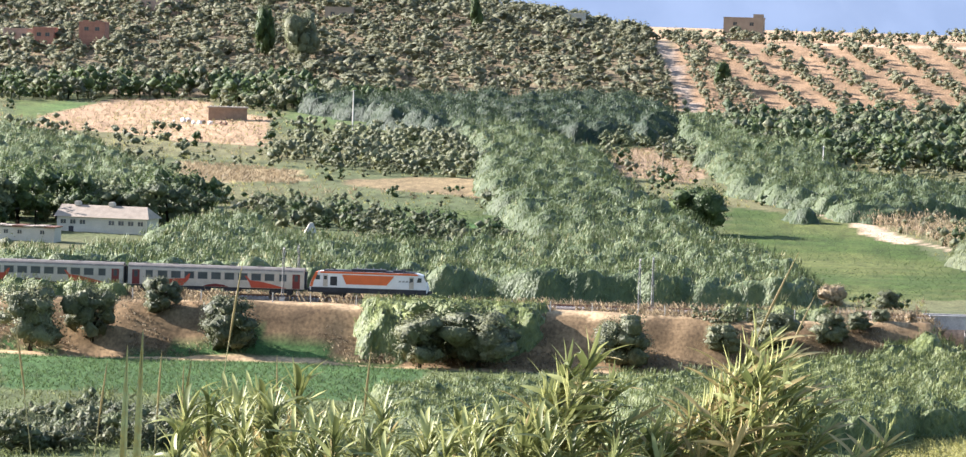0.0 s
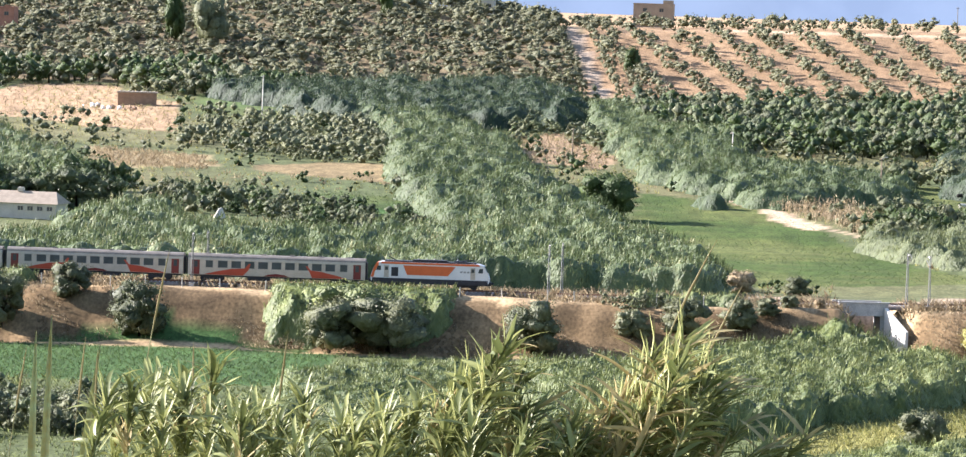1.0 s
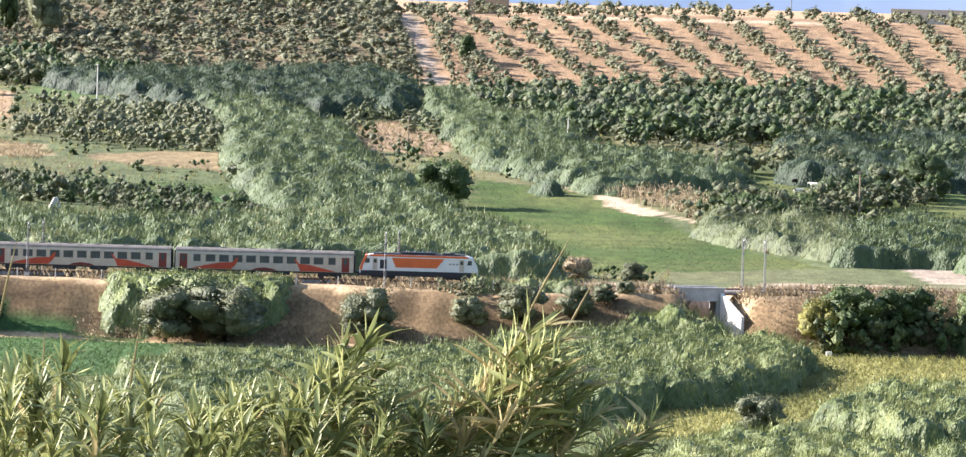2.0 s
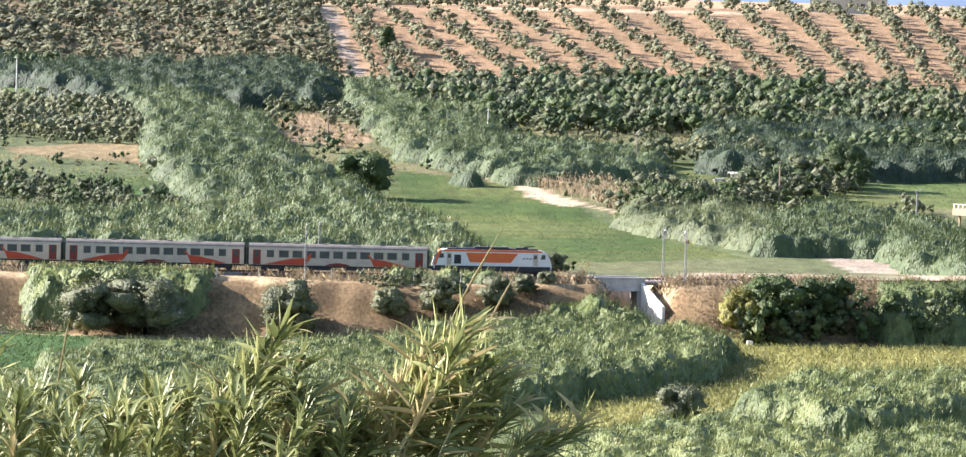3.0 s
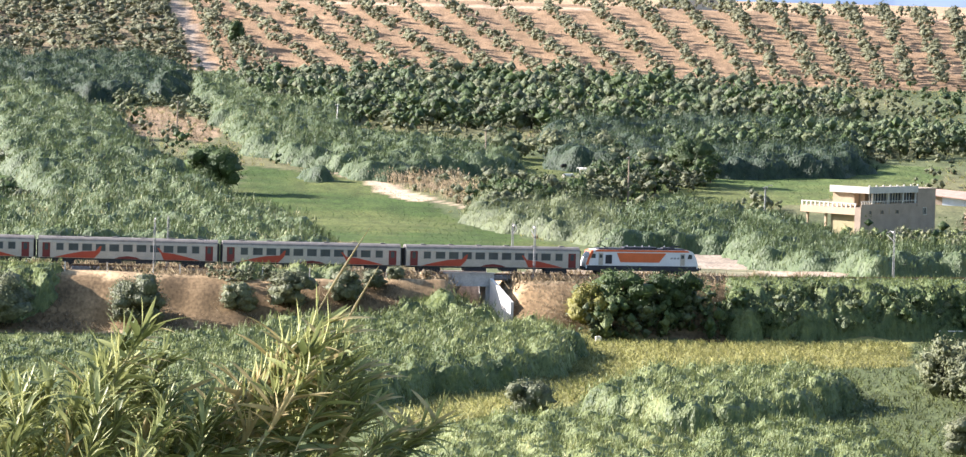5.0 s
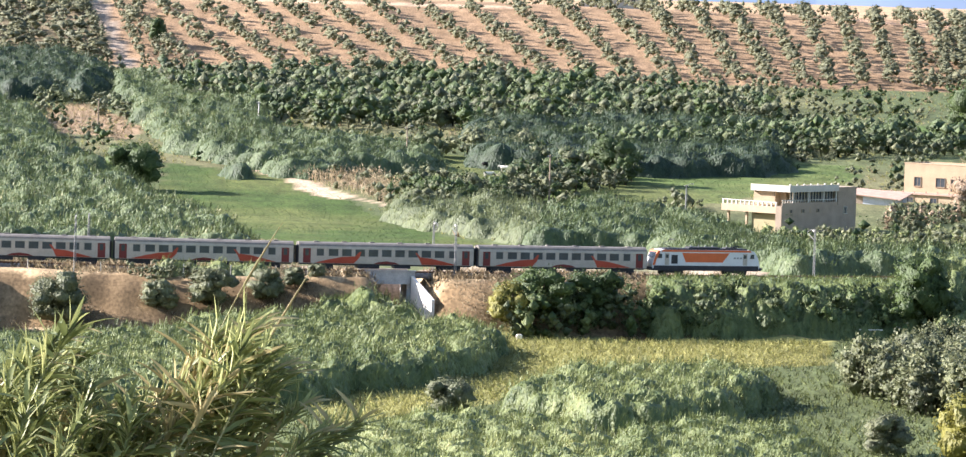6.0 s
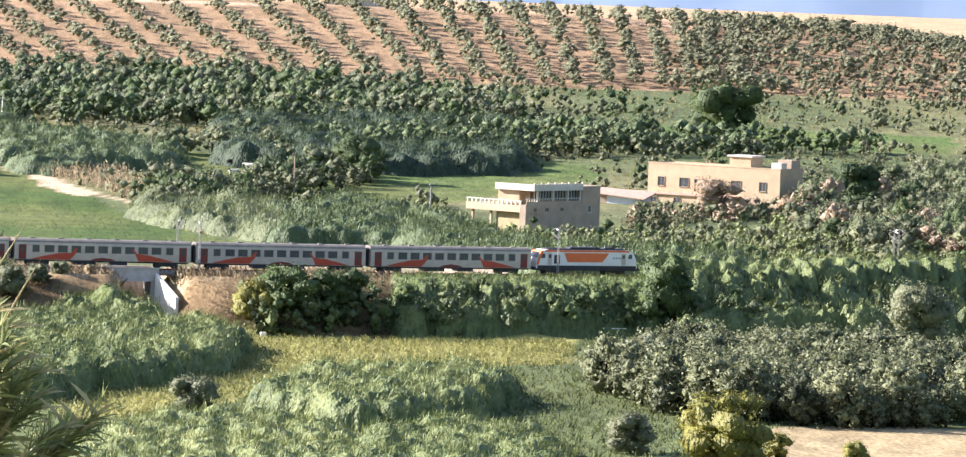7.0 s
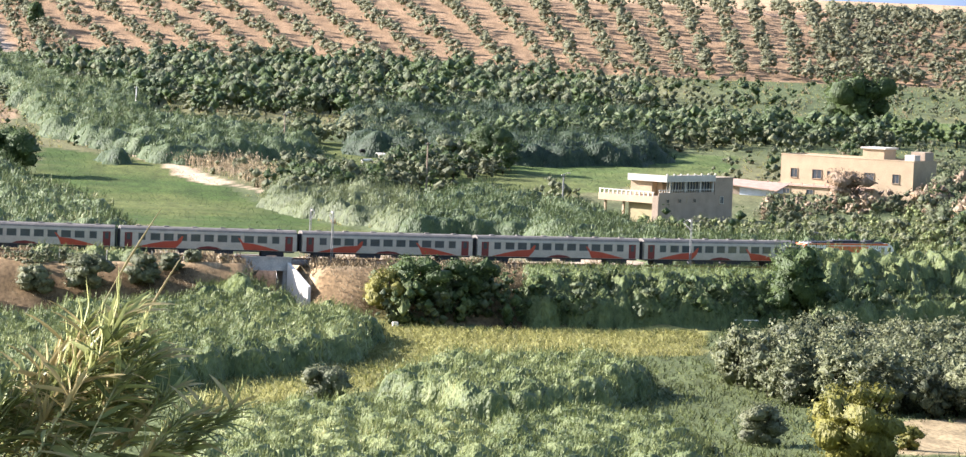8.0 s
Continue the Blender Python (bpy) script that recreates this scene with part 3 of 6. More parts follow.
def scatter(name, shapes, xy, size, mat, label, category, seed=1, flat=1.0, sink=0.0, patch=None, lean=0.0, spread=(0.78, 1.2), swell=0.0, below=None):
    """Many plants as one object of stuff: the shapes in turn, each at its place with its own size, turn and tone."""
    g = np.random.default_rng(seed)
    xy = np.asarray(xy, float)
    n = len(xy)
    if not n:
        return

    def billow(x, y):
        return 0.6 * wobble(x, y * 0.7, 0.9, seed + 5) + 0.9 * wobble(x, y * 0.5, 2.2, seed) + 0.9 * wobble(x * 1.3, y * 0.6, 6.5, seed + 2)
    tall = np.broadcast_to(size, n)
    rise = tall[:, None] * swell * 0.55 * np.stack([billow(xy[:, 0] + 0.8, xy[:, 1]) - billow(xy[:, 0] - 0.8, xy[:, 1]), billow(xy[:, 0], xy[:, 1] + 0.8) - billow(xy[:, 0], xy[:, 1] - 0.8), np.zeros(n)], 1)
    size = tall * g.uniform(*spread, n) * (1 + swell * billow(xy[:, 0], xy[:, 1]))
    if below is not None:
        size = np.minimum(size, np.maximum(below + 0.5 * g.uniform(-1, 1, n) - ground(xy[:, 0], xy[:, 1]), 0.5))
    yaw, pick = g.uniform(0, math.tau, n), g.integers(0, len(shapes), n)
    z = ground(xy[:, 0], xy[:, 1]) - sink
    tone = g.uniform(0, 1, n) * 0.6 + 0.4 * (0.5 + 0.5 * wobble(xy[:, 0], xy[:, 1], patch or 14, seed))
    vs, fs, ts, ns, k = [], [], [], [], 0
    for s, (v, f, nv) in enumerate(shapes):
        i = np.nonzero(pick == s)[0]
        if not len(i):
            continue
        c, sn = np.cos(yaw[i])[:, None], np.sin(yaw[i])[:, None]
        w = size[i][:, None]
        px, py, pz = v[:, 0] * c - v[:, 1] * sn, v[:, 0] * sn + v[:, 1] * c, np.broadcast_to(v[:, 2], (len(i), len(v)))
        p = np.stack([px * w * flat + xy[i, 0:1] + lean * w * pz ** 2, py * w * flat + xy[i, 1:2], pz * w + z[i][:, None]], -1)
        vs.append(p.reshape(-1, 3))
        fs.append((f[None] + (np.arange(len(i)) * len(v))[:, None, None] + k).reshape(-1, 3))
        ts.append(np.repeat(tone[i], len(v)))
        ns.append(unit((np.stack([nv[:, 0] * c - nv[:, 1] * sn, nv[:, 0] * sn + nv[:, 1] * c, np.broadcast_to(nv[:, 2], (len(i), len(v)))], -1) - rise[i][:, None]).reshape(-1, 3)))
        k += len(i) * len(v)
    return tagged(new(name, quads(name, np.concatenate(vs), np.concatenate(fs), mat, np.concatenate(ts), np.concatenate(ns))), label, category, kind="stuff")


def spots(poly, step, seed=1, keep=1.0, ragged=2.0, deep=1.0):
    """Uneven places inside an outline of the plan."""
    g = np.random.default_rng(seed)
    p = np.array(poly, float)
    (x0, y0), (x1, y1) = p.min(0), p.max(0)
    x, y = np.meshgrid(np.arange(x0 - 3, x1 + 3, step), np.arange(y0 - 3, y1 + 3, step * deep))
    x, y = (x + g.uniform(-0.5, 0.5, x.shape) * step).ravel(), (y + g.uniform(-0.5, 0.5, y.shape) * step * deep).ravel()
    ok = inside(poly, x + ragged * wobble(x, y, 3.1, seed), y + 2.5 * ragged * wobble(x, y, 4.3, seed + 1)) & (g.uniform(size=x.shape) < keep)
    return np.stack([x, y], 1)[ok]


def off_track(p, near=7.0, far=9.0):
    side = from_path(p[:, 0], p[:, 1])
    p = p[~((side > -9) & (side < 3.0))]
    d = p[:, 1] - track_y(p[:, 0])
    road = (p[:, 0] > -24) & (p[:, 0] < 76) & (d > 0) & (d < 17)
    return p[((d < -near) | (d > far)) & ~road]


REED_FAR = [tuft(s, stems=4, leaves=22, radius=0.2, leaf=0.095, thin=0.012) for s in range(5)]
CROWN = [join(crown(s, leaves=220, leaf=0.038, lumps=11), limbs(s, n=2)) for s in range(6)]
CROWN_FAR = [join(crown(s + 20, leaves=84, leaf=0.048, lumps=7, low=0.06, core=0.88), limbs(s, n=0)) for s in range(6)]
TALL = [join(crown(s + 70, leaves=200, leaf=0.036, lumps=12, wide=0.36, low=-0.05, slim=0.7), limbs(s, spread=0.15)) for s in range(6)]
HILL = [crown(s + 120, leaves=56, leaf=0.055, lumps=6, low=0.0, core=0.84) for s in range(6)]
SHRUB = [crown(s + 40, leaves=80, leaf=0.046, core=0.85, lumps=6, wide=0.62, low=-0.12) for s in range(5)]
SHRUB_NEAR = [crown(s + 60, leaves=190, leaf=0.036, lumps=9, wide=0.62, low=-0.12) for s in range(5)]
GRASS = [blades(s) for s in range(5)]


def reed_mass(p, tall, mat, label, seed, far, below=None, wide=3.2, even=False):
    """A stand of reeds: overlapping rounded clumps, one canopy, with upright blades all over it."""
    g = np.random.default_rng(seed)
    if not len(p):
        return
    gx, gy = (1.1, 2.0) if far else (0.7, 1.0)
    x0, y0 = p.min(0) - 8
    x1, y1 = p.max(0) + 8
    xs, ys = np.arange(x0, x1, gx), np.arange(y0, y1, gy)
    hs, own = np.zeros((len(ys), len(xs))), np.full((len(ys), len(xs)), 0.5)
    for x, y in p:
        rx = wide * g.uniform(0.8, 1.35)
        ry, h, tone = rx * g.uniform(1.1, 1.7), tall * (g.uniform(0.86, 1.05) if even else g.uniform(0.55, 1.12)), g.uniform(0, 1)
        i0, i1, j0, j1 = np.searchsorted(xs, x - rx), np.searchsorted(xs, x + rx), np.searchsorted(ys, y - ry), np.searchsorted(ys, y + ry)
        dome = h * np.sqrt(np.clip(1 - ((xs[i0:i1] - x) / rx)[None] ** 2 - (((ys[j0:j1] - y) / ry) ** 2)[:, None], 0, 1))
        here = dome > hs[j0:j1, i0:i1]
        hs[j0:j1, i0:i1][here], own[j0:j1, i0:i1][here] = dome[here], tone
    X, Y = np.meshgrid(xs, ys)
    base = ground(X, Y)
    hs *= 1 + 0.10 * g.uniform(-1, 1, hs.shape) + 0.08 * wobble(X, Y, 1.1, seed)
    if below is not None:
        hs = np.minimum(hs, np.maximum(below + 0.4 * g.uniform(-1, 1, hs.shape) - base, 0))
    sy, sx = np.gradient(hs, gy, gx)
    nrm = unit(np.stack([-sx, -sy, np.full_like(sx, 0.55)], -1))
    tone = 0.55 * own + 0.45 * (0.5 + 0.5 * wobble(X, Y, 6, seed))
    r, k = hs.shape
    i = (np.arange(r - 1)[:, None] * k + np.arange(k - 1)).ravel()
    faces = np.stack([i, i + 1, i + k + 1, i + k], 1)
    faces = faces[hs.ravel()[faces].max(1) > 0.25]
    used, faces = np.unique(faces, return_inverse=True)
    v = np.stack([X, Y, base + hs * 0.86 - 0.35], -1).reshape(-1, 3)[used]
    canopy = (v, halves(faces.reshape(-1, 4)), unit(nrm.reshape(-1, 3)[used] + 0.15 * g.normal(size=v.shape)))
    spots_in = np.nonzero((hs > 0.9).ravel())[0]
    n = int(len(spots_in) * gx * gy * (3.6 if far else 9.0))
    pick = g.choice(spots_in, n)
    h, nv = hs.ravel()[pick], nrm.reshape(-1, 3)[pick]
    root = np.stack([X.ravel()[pick] + g.uniform(-0.5, 0.5, n) * gx, Y.ravel()[pick] + g.uniform(-0.5, 0.5, n) * gy, base.ravel()[pick] + h * (1 - 0.6 * g.uniform(0, 1, n) ** 1.8) - 0.45], 1)
    root[:, :2] += nv[:, :2] * 0.3
    long = (0.6 if far else 0.42) * g.uniform(0.6, 1.3, (n, 1))
    al = unit(np.stack([0.22 + 0.33 * g.normal(size=n), 0.3 * g.normal(size=n), np.ones(n)], 1)) * long
    ac = unit(np.stack([np.ones(n), 0.5 * g.normal(size=n), 0.4 * g.normal(size=n)], 1)) * (0.075 if far else 0.045) * g.uniform(0.7, 1.4, (n, 1))
    blades_all = kites(root + al * 0.7, al, ac, unit(nv + 0.3 * g.normal(size=nv.shape)))
    v, f, nn = join(canopy, blades_all)
    ts = np.concatenate([tone.ravel()[used] * 0.9, np.repeat(np.clip(tone.ravel()[pick] + 0.1, 0, 1), 3)])
    return tagged(new("reed_bed", quads("reed_bed", v, f, mat, ts, nn)), label, "reeds", kind="stuff")


def reeds():
    for name, tall, kind, wide in (
            ("reed_behind_track", 5.6, "reed", 3.4), ("reed_belt", 5.6, "reed", 3.6), ("reed_upper", 4.8, "reed", 3.6), ("reed_mid", 4.8, "reed", 3.4),
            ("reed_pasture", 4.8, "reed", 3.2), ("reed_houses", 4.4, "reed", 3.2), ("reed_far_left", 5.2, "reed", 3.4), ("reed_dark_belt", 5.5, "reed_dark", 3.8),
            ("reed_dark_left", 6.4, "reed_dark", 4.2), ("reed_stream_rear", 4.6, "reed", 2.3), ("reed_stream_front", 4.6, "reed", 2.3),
            ("reed_left_front", 2.6, "reed", 2.2), ("reed_low", 2.8, "reed", 2.2), ("reed_hump", 4.8, "reed", 2.6), ("reed_low_right", 3.0, "reed", 2.2),
            ("reed_trackside", 3.8, "reed", 2.2), ("reed_meadow_end", 4.4, "shade", 3.0)):
        p = off_track(spots(REGIONS[name], wide * 0.82, seed=len(name), deep=1.4))
        if name.startswith("reed_stream"):
            p = p[(p[:, 0] < 20) | (p[:, 1] < 672)]
        if name == "reed_trackside":
            p = p[p[:, 0] > 102]
        if name == "reed_behind_track":
            p = p[(p[:, 0] > -112) | (p[:, 1] < 800)]
        if name == "reed_pasture":
            p = p[p[:, 1] > np.where(p[:, 0] < 76, 812, 780)]
        if name in ("reed_behind_track", "reed_pasture", "reed_houses"):
            p = p[p[:, 1] > track_y(p[:, 0]) + 13]
        far = np.array(REGIONS[name])[:, 1].mean() > 780
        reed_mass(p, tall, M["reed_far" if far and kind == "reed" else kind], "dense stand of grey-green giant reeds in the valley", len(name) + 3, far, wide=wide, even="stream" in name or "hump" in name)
    # thin stands beside the rails and a hedge down the bank
    for x0, x1, a, b, tall, below in ((-122, -97, -8.5, -4.2, 3.0, 9), (-9, 5, -8.0, -4.5, 2.6, 9), (15, 26.5, -26, -10, 5.4, 0.3), (-60, -36, -20, -8, 4.2, 3.7), (62, 103, -24, -9.5, 4.6, 3.4), (103, 180, -30, -8, 5.6, 7.0)):
        p = spots([(x0, 640), (x1, 640), (x1, 790), (x0, 790)], 1.7, seed=int(x1) + 200, deep=1.2, ragged=0.5)
        d = p[:, 1] - track_y(p[:, 0])
        reed_mass(p[(d > a) & (d < b)], tall, M["reed"], "stand of green reeds beside the railway", int(x1) + 300, False, below=below, wide=1.7)


def scrub():
    """Bushes, weeds and grass over all the ground that is neither field nor road."""
    bare = ["field_right", "field_left", "field_pasture", "field_far", "field_top_left", "field_corner", "crop_left", "field_yellow", "sand_right", "sand_track", "sand_track_b", "sand_path", "soil_strip", "dry_strip"]

    def free(p):
        ok = np.ones(len(p), bool)
        for name in bare:
            ok &= ~inside(REGIONS[name], p[:, 0], p[:, 1])
        for keep_off in ([(84, 866), (128, 880), (185, 925), (185, 1000), (120, 1000), (84, 930)], [(-160, 800), (-118, 800), (-112, 925), (-160, 925)]):
            ok &= ~inside(keep_off, p[:, 0], p[:, 1])
        d = p[:, 1] - track_y(p[:, 0])
        road = (p[:, 0] > -24) & (p[:, 0] < 96) & (d > 6) & (d < np.where(p[:, 0] > 22, 135, 18))
        side = from_path(p[:, 0], p[:, 1])
        return p[ok & (np.abs(d) > 3.2) & ~road & ~((side > -9) & (side < 3.2))]

    rear = [(-132, 716), (178, 760), (330, 1400), (-252, 1400)]
    front = [(-112, 470), (150, 470), (170, 690), (-130, 668)]
    p = free(spots(rear, 5.4, seed=61, deep=2.5))
    w = wobble(p[:, 0], p[:, 1], 16, 3) + 0.5 * wobble(p[:, 0], p[:, 1], 5, 1)
    yard = inside(REGIONS["soil_yard"], p[:, 0], p[:, 1])
    scatter("scrub", SHRUB, p[(w > 0.12) & ~yard], 3.2, M["olive"], "grey-green scrub bushes on rough ground", "bushes", seed=62, spread=(0.5, 1.5), swell=0.3)
    scatter("scrub", SHRUB, p[(w < -0.05) & (w > -0.3) & ~yard], 2.8, M["tree"], "dark green scrub bushes on rough ground", "bushes", seed=63, spread=(0.5, 1.7), swell=0.3)
    scatter("weeds", GRASS, p[(w < 0.2)], 1.3, M["drygrass"], "tall dry weeds on rough ground", "grass", seed=64, spread=(0.5, 1.4))
    q = free(spots(rear, 2.9, seed=65, deep=2.2))
    scatter("rough_grass", GRASS, q, 0.8, M["maize"], "rough green and yellow grass", "grass", seed=66, spread=(0.4, 1.5))
    q = free(spots(front, 1.4, seed=67, deep=1.5))
    d = q[:, 1] - track_y(q[:, 0])
    low = d < np.where(q[:, 0] < 2, -31.5, -28.5)
    scatter("rough_grass", GRASS, q[low], 0.75, M["reed"], "rank green growth between the reed beds", "grass", seed=68, spread=(0.5, 1.6), swell=0.3)
    bank = spots([(-150, 655), (75, 655), (75, 725), (-150, 705)], 0.75, seed=69, deep=1.0)
    d = bank[:, 1] - track_y(bank[:, 0])
    w = wobble(bank[:, 0], bank[:, 1], 4, 7) + 0.4 * wobble(bank[:, 0], bank[:, 1], 1.4, 2)
    face, shelf = (d > -26) & (d < -9) & (w > -0.12), (d > -8.4) & (d < 7) & (np.abs(d) > 2.8) & (w > -0.2)
    scatter("dry_grass", GRASS, bank[face], 0.55, M["drygrass"], "sparse dry grass on the railway bank", "grass", seed=70, spread=(0.4, 1.6))
    scatter("dry_grass", GRASS, bank[shelf], 1.15, M["drygrass"], "pale dry grass along the railway", "grass", seed=71, spread=(0.4, 1.5))
    bush = (d > -25) & (d < -10) & (wobble(bank[:, 0], bank[:, 1], 6, 9) > 0.42) & (np.arange(len(d)) % 5 == 0)
    scatter("scrub", SHRUB_NEAR, bank[bush], 1.7, M["olive"], "low grey bushes on the railway bank", "bushes", seed=72, spread=(0.5, 1.7))
    hedge = spots([(39, 660), (175, 680), (185, 790), (34, 720)], 2.3, seed=73, deep=1.2)
    d = hedge[:, 1] - track_y(hedge[:, 0])
    k = np.arange(len(d)) % 3
    on = (d > -25) & (d < -8)
    top = 2.3 + 1.6 * wobble(hedge[:, 0], hedge[:, 1] * 0.3, 5.5, 4)
    for i, (kind, label) in enumerate((("tree", "dark green bushes along the railway bank"), ("shade", "dull green bushes along the railway bank"), ("reed", "light green cane bushes along the railway bank"))):
        use = on & (k == i)
        scatter("hedge_bushes", SHRUB_NEAR, hedge[use], 5.0, M[kind], label, "bushes", seed=74 + i, spread=(0.6, 1.3), below=top[use])
    verge = spots([(6, 1040), (16, 1052), (30, 1030), (36, 960), (40, 925), (34, 925), (26, 955), (14, 992)], 1.5, seed=83, deep=1.6)
    scatter("dry_grass", REED_FAR, verge[from_path(verge[:, 0], verge[:, 1]) > 2.6], 2.5, M["drygrass"], "tall tan dry grass behind the meadow path", "grass", seed=84, swell=0.3)
    yardside = spots([(88, 800), (190, 800), (200, 905), (180, 950), (166, 938), (150, 915), (122, 872), (98, 862)], 3.0, seed=76, deep=2.0)
    scatter("hedge_bushes", SHRUB_NEAR, yardside, 2.5, M["reed"], "bright green bushes below the houses", "bushes", seed=77, spread=(0.5, 1.4), swell=0.3)
    court = spots([(122, 905), (140, 925), (166, 945), (176, 955), (168, 962), (148, 950), (128, 930)], 2.4, seed=79, deep=1.5)
    for i, kind in enumerate(("olive", "dead", "shade")):
        scatter("hedge_bushes", SHRUB_NEAR, court[i::3], 3.2, M[kind], "bushes before the long house", "bushes", seed=80 + i, spread=(0.5, 1.4))
    scatter("hedge_bushes", SHRUB_NEAR, yardside[::4], 3.6, M["poplar"], "pale bushes below the houses", "bushes", seed=78, spread=(0.5, 1.3))


def fields():
    for name, step, tall, kind, label in (
            ("crop_left", 0.9, 0.55, "crop", "low leafy green crop below the railway bank"), ("field_yellow", 0.95, 0.9, "maize", "yellowing low crop between reed beds"),
            ("field_right", 1.5, 0.30, "grass", "short green grass of the meadow"), ("field_left", 1.6, 0.5, "crop", "dark green vegetable crop"),
            ("field_pasture", 1.8, 0.35, "grass", "grazed green pasture"), ("field_far", 2.4, 0.4, "grass", "green pasture by the olive hill"), ("dry_strip", 1.3, 1.1, "drygrass", "strip of tall dry grass"),
            ("dry_mid", 1.6, 0.9, "drygrass", "patch of dry grass and thistles"), ("soil_yard", 3.0, 1.0, "drygrass", "dry weeds round the shed")):
        p = spots(REGIONS[name], step, seed=len(name) + 2, deep=1.5, keep=0.9)
        p = p[np.abs(p[:, 1] - track_y(p[:, 0]) + 14) > 17]
        scatter("field_plants", GRASS, p, tall, M[kind], label, "crop" if kind in ("crop", "maize") else "grass", seed=len(name), patch=11)


def woods():
    for name, step, tall, kinds, shapes, deep in (
            ("trees_dark_left", 4.2, 8.0, ("tree", "tree", "olive"), CROWN_FAR, 2.0), ("olives_mid", 4.0, 4.6, ("olive", "olive", "poplar"), CROWN_FAR, 1.8), ("trees_belt", 4.0, 7.0, ("shade", "olive", "reed_far", "tree"), CROWN_FAR, 2.2),
            ("trees_mid", 4.0, 6.0, ("tree", "shade", "poplar"), CROWN_FAR, 2.2), ("scrub_mid", 3.6, 4.4, ("olive", "shade"), CROWN_FAR, 2.0), ("trees_right", 4.2, 6.6, ("olive", "shade", "poplar", "dead", "olive", "tree", "shade"), CROWN, 1.8),
            ("poplars", 2.5, 6.4, ("poplar", "poplar", "olive"), TALL, 1.5), ("shrubs_front", 2.6, 3.4, ("olive", "shade"), SHRUB, 1.5), ("trees_pasture", 4.2, 6.5, ("tree", "shade", "reed_far"), CROWN_FAR, 2.0),
            ("trees_field_end", 4.0, 6.0, ("tree", "olive"), CROWN_FAR, 2.0), ("trees_barn", 4.5, 9.0, ("tree", "shade"), CROWN, 1.8), ("trees_left_mid", 4.0, 3.8, ("tree", "olive", "shade"), CROWN_FAR, 1.8)):
        p = off_track(spots(REGIONS[name], step, seed=len(name), deep=deep))
        k = np.random.default_rng(len(name)).integers(0, len(kinds), len(p))
        for i, kind in enumerate(kinds):
            if name in ("trees_belt", "trees_dark_left", "olives_mid", "scrub_mid", "trees_pasture"):
                scatter("thicket", shapes, p[k == i], tall, M[kind], "dense thicket of trees and tall shrubs", "trees", seed=len(name) + 1 + 7 * i, patch=25, spread=(0.55, 1.3), flat=1.05)
            else:
                grove(name, p[k == i], tall, kind, shapes)


TREE_WORDS = {"tree": ("broadleaf_tree", "dark green leafy tree in a thicket"), "shade": ("broadleaf_tree", "dull green tree in a thicket"), "olive": ("olive_tree", "grey-green olive tree in a grove"),
              "poplar": ("poplar", "pale silvery-leaved young poplar in a thicket"), "dead": ("dead_tree", "brown dry tree among green ones"), "yellow": ("shrub", "yellow-green bush")}
TREE_MESHES = {}


def grove(place, p, tall, kind, shapes):
    """Trees one by one: each a crown and a trunk on shared meshes."""
    g = np.random.default_rng(len(place) * 7 + len(kind))
    style = "tall" if shapes is TALL else "shrub" if shapes is SHRUB else "near" if shapes is CROWN else "far"
    key = (kind, style)
    if key not in TREE_MESHES:
        made = []
        for v in range(5):
            if style == "tall":
                c = crown(v + 70, leaves=680, leaf=0.029, lumps=20, wide=0.36, low=-0.05, slim=0.7)
            elif style == "shrub":
                c = crown(v + 40, leaves=520, leaf=0.033, lumps=14, wide=0.62, low=-0.12)
            else:
                c = crown(v + 20, leaves=440 if style == "near" else 220, leaf=0.032 if style == "near" else 0.042, lumps=14, wide=0.52, low=0.02)
            b = stick((0, 0, -0.06), (0.03, 0.02, 0.55), 0.035, 0.012)
            made.append((quads("crown", c[0], c[1], M[kind], np.full(len(c[0]), 0.15 + 0.15 * v), c[2]), quads("trunk", b[0], b[1], M["bark"], None, b[2])))
        TREE_MESHES[key] = made
    name, label = TREE_WORDS[kind]
    for x, y in p:
        crown_mesh, trunk_mesh = TREE_MESHES[key][int(g.integers(0, 5))]
        ob = new(name)
        s, wide = tall * g.uniform(0.6, 1.3), g.uniform(0.9, 1.25)
        ob.location, ob.scale, ob.rotation_euler.z = (x, y, gz(x, y)), (s * wide, s * wide, s), g.uniform(0, 6.28)
        part("crown", crown_mesh, None, ob)
        part("trunk", trunk_mesh, None, ob)
        tagged(ob, label, "tree", place.replace("_", " "))


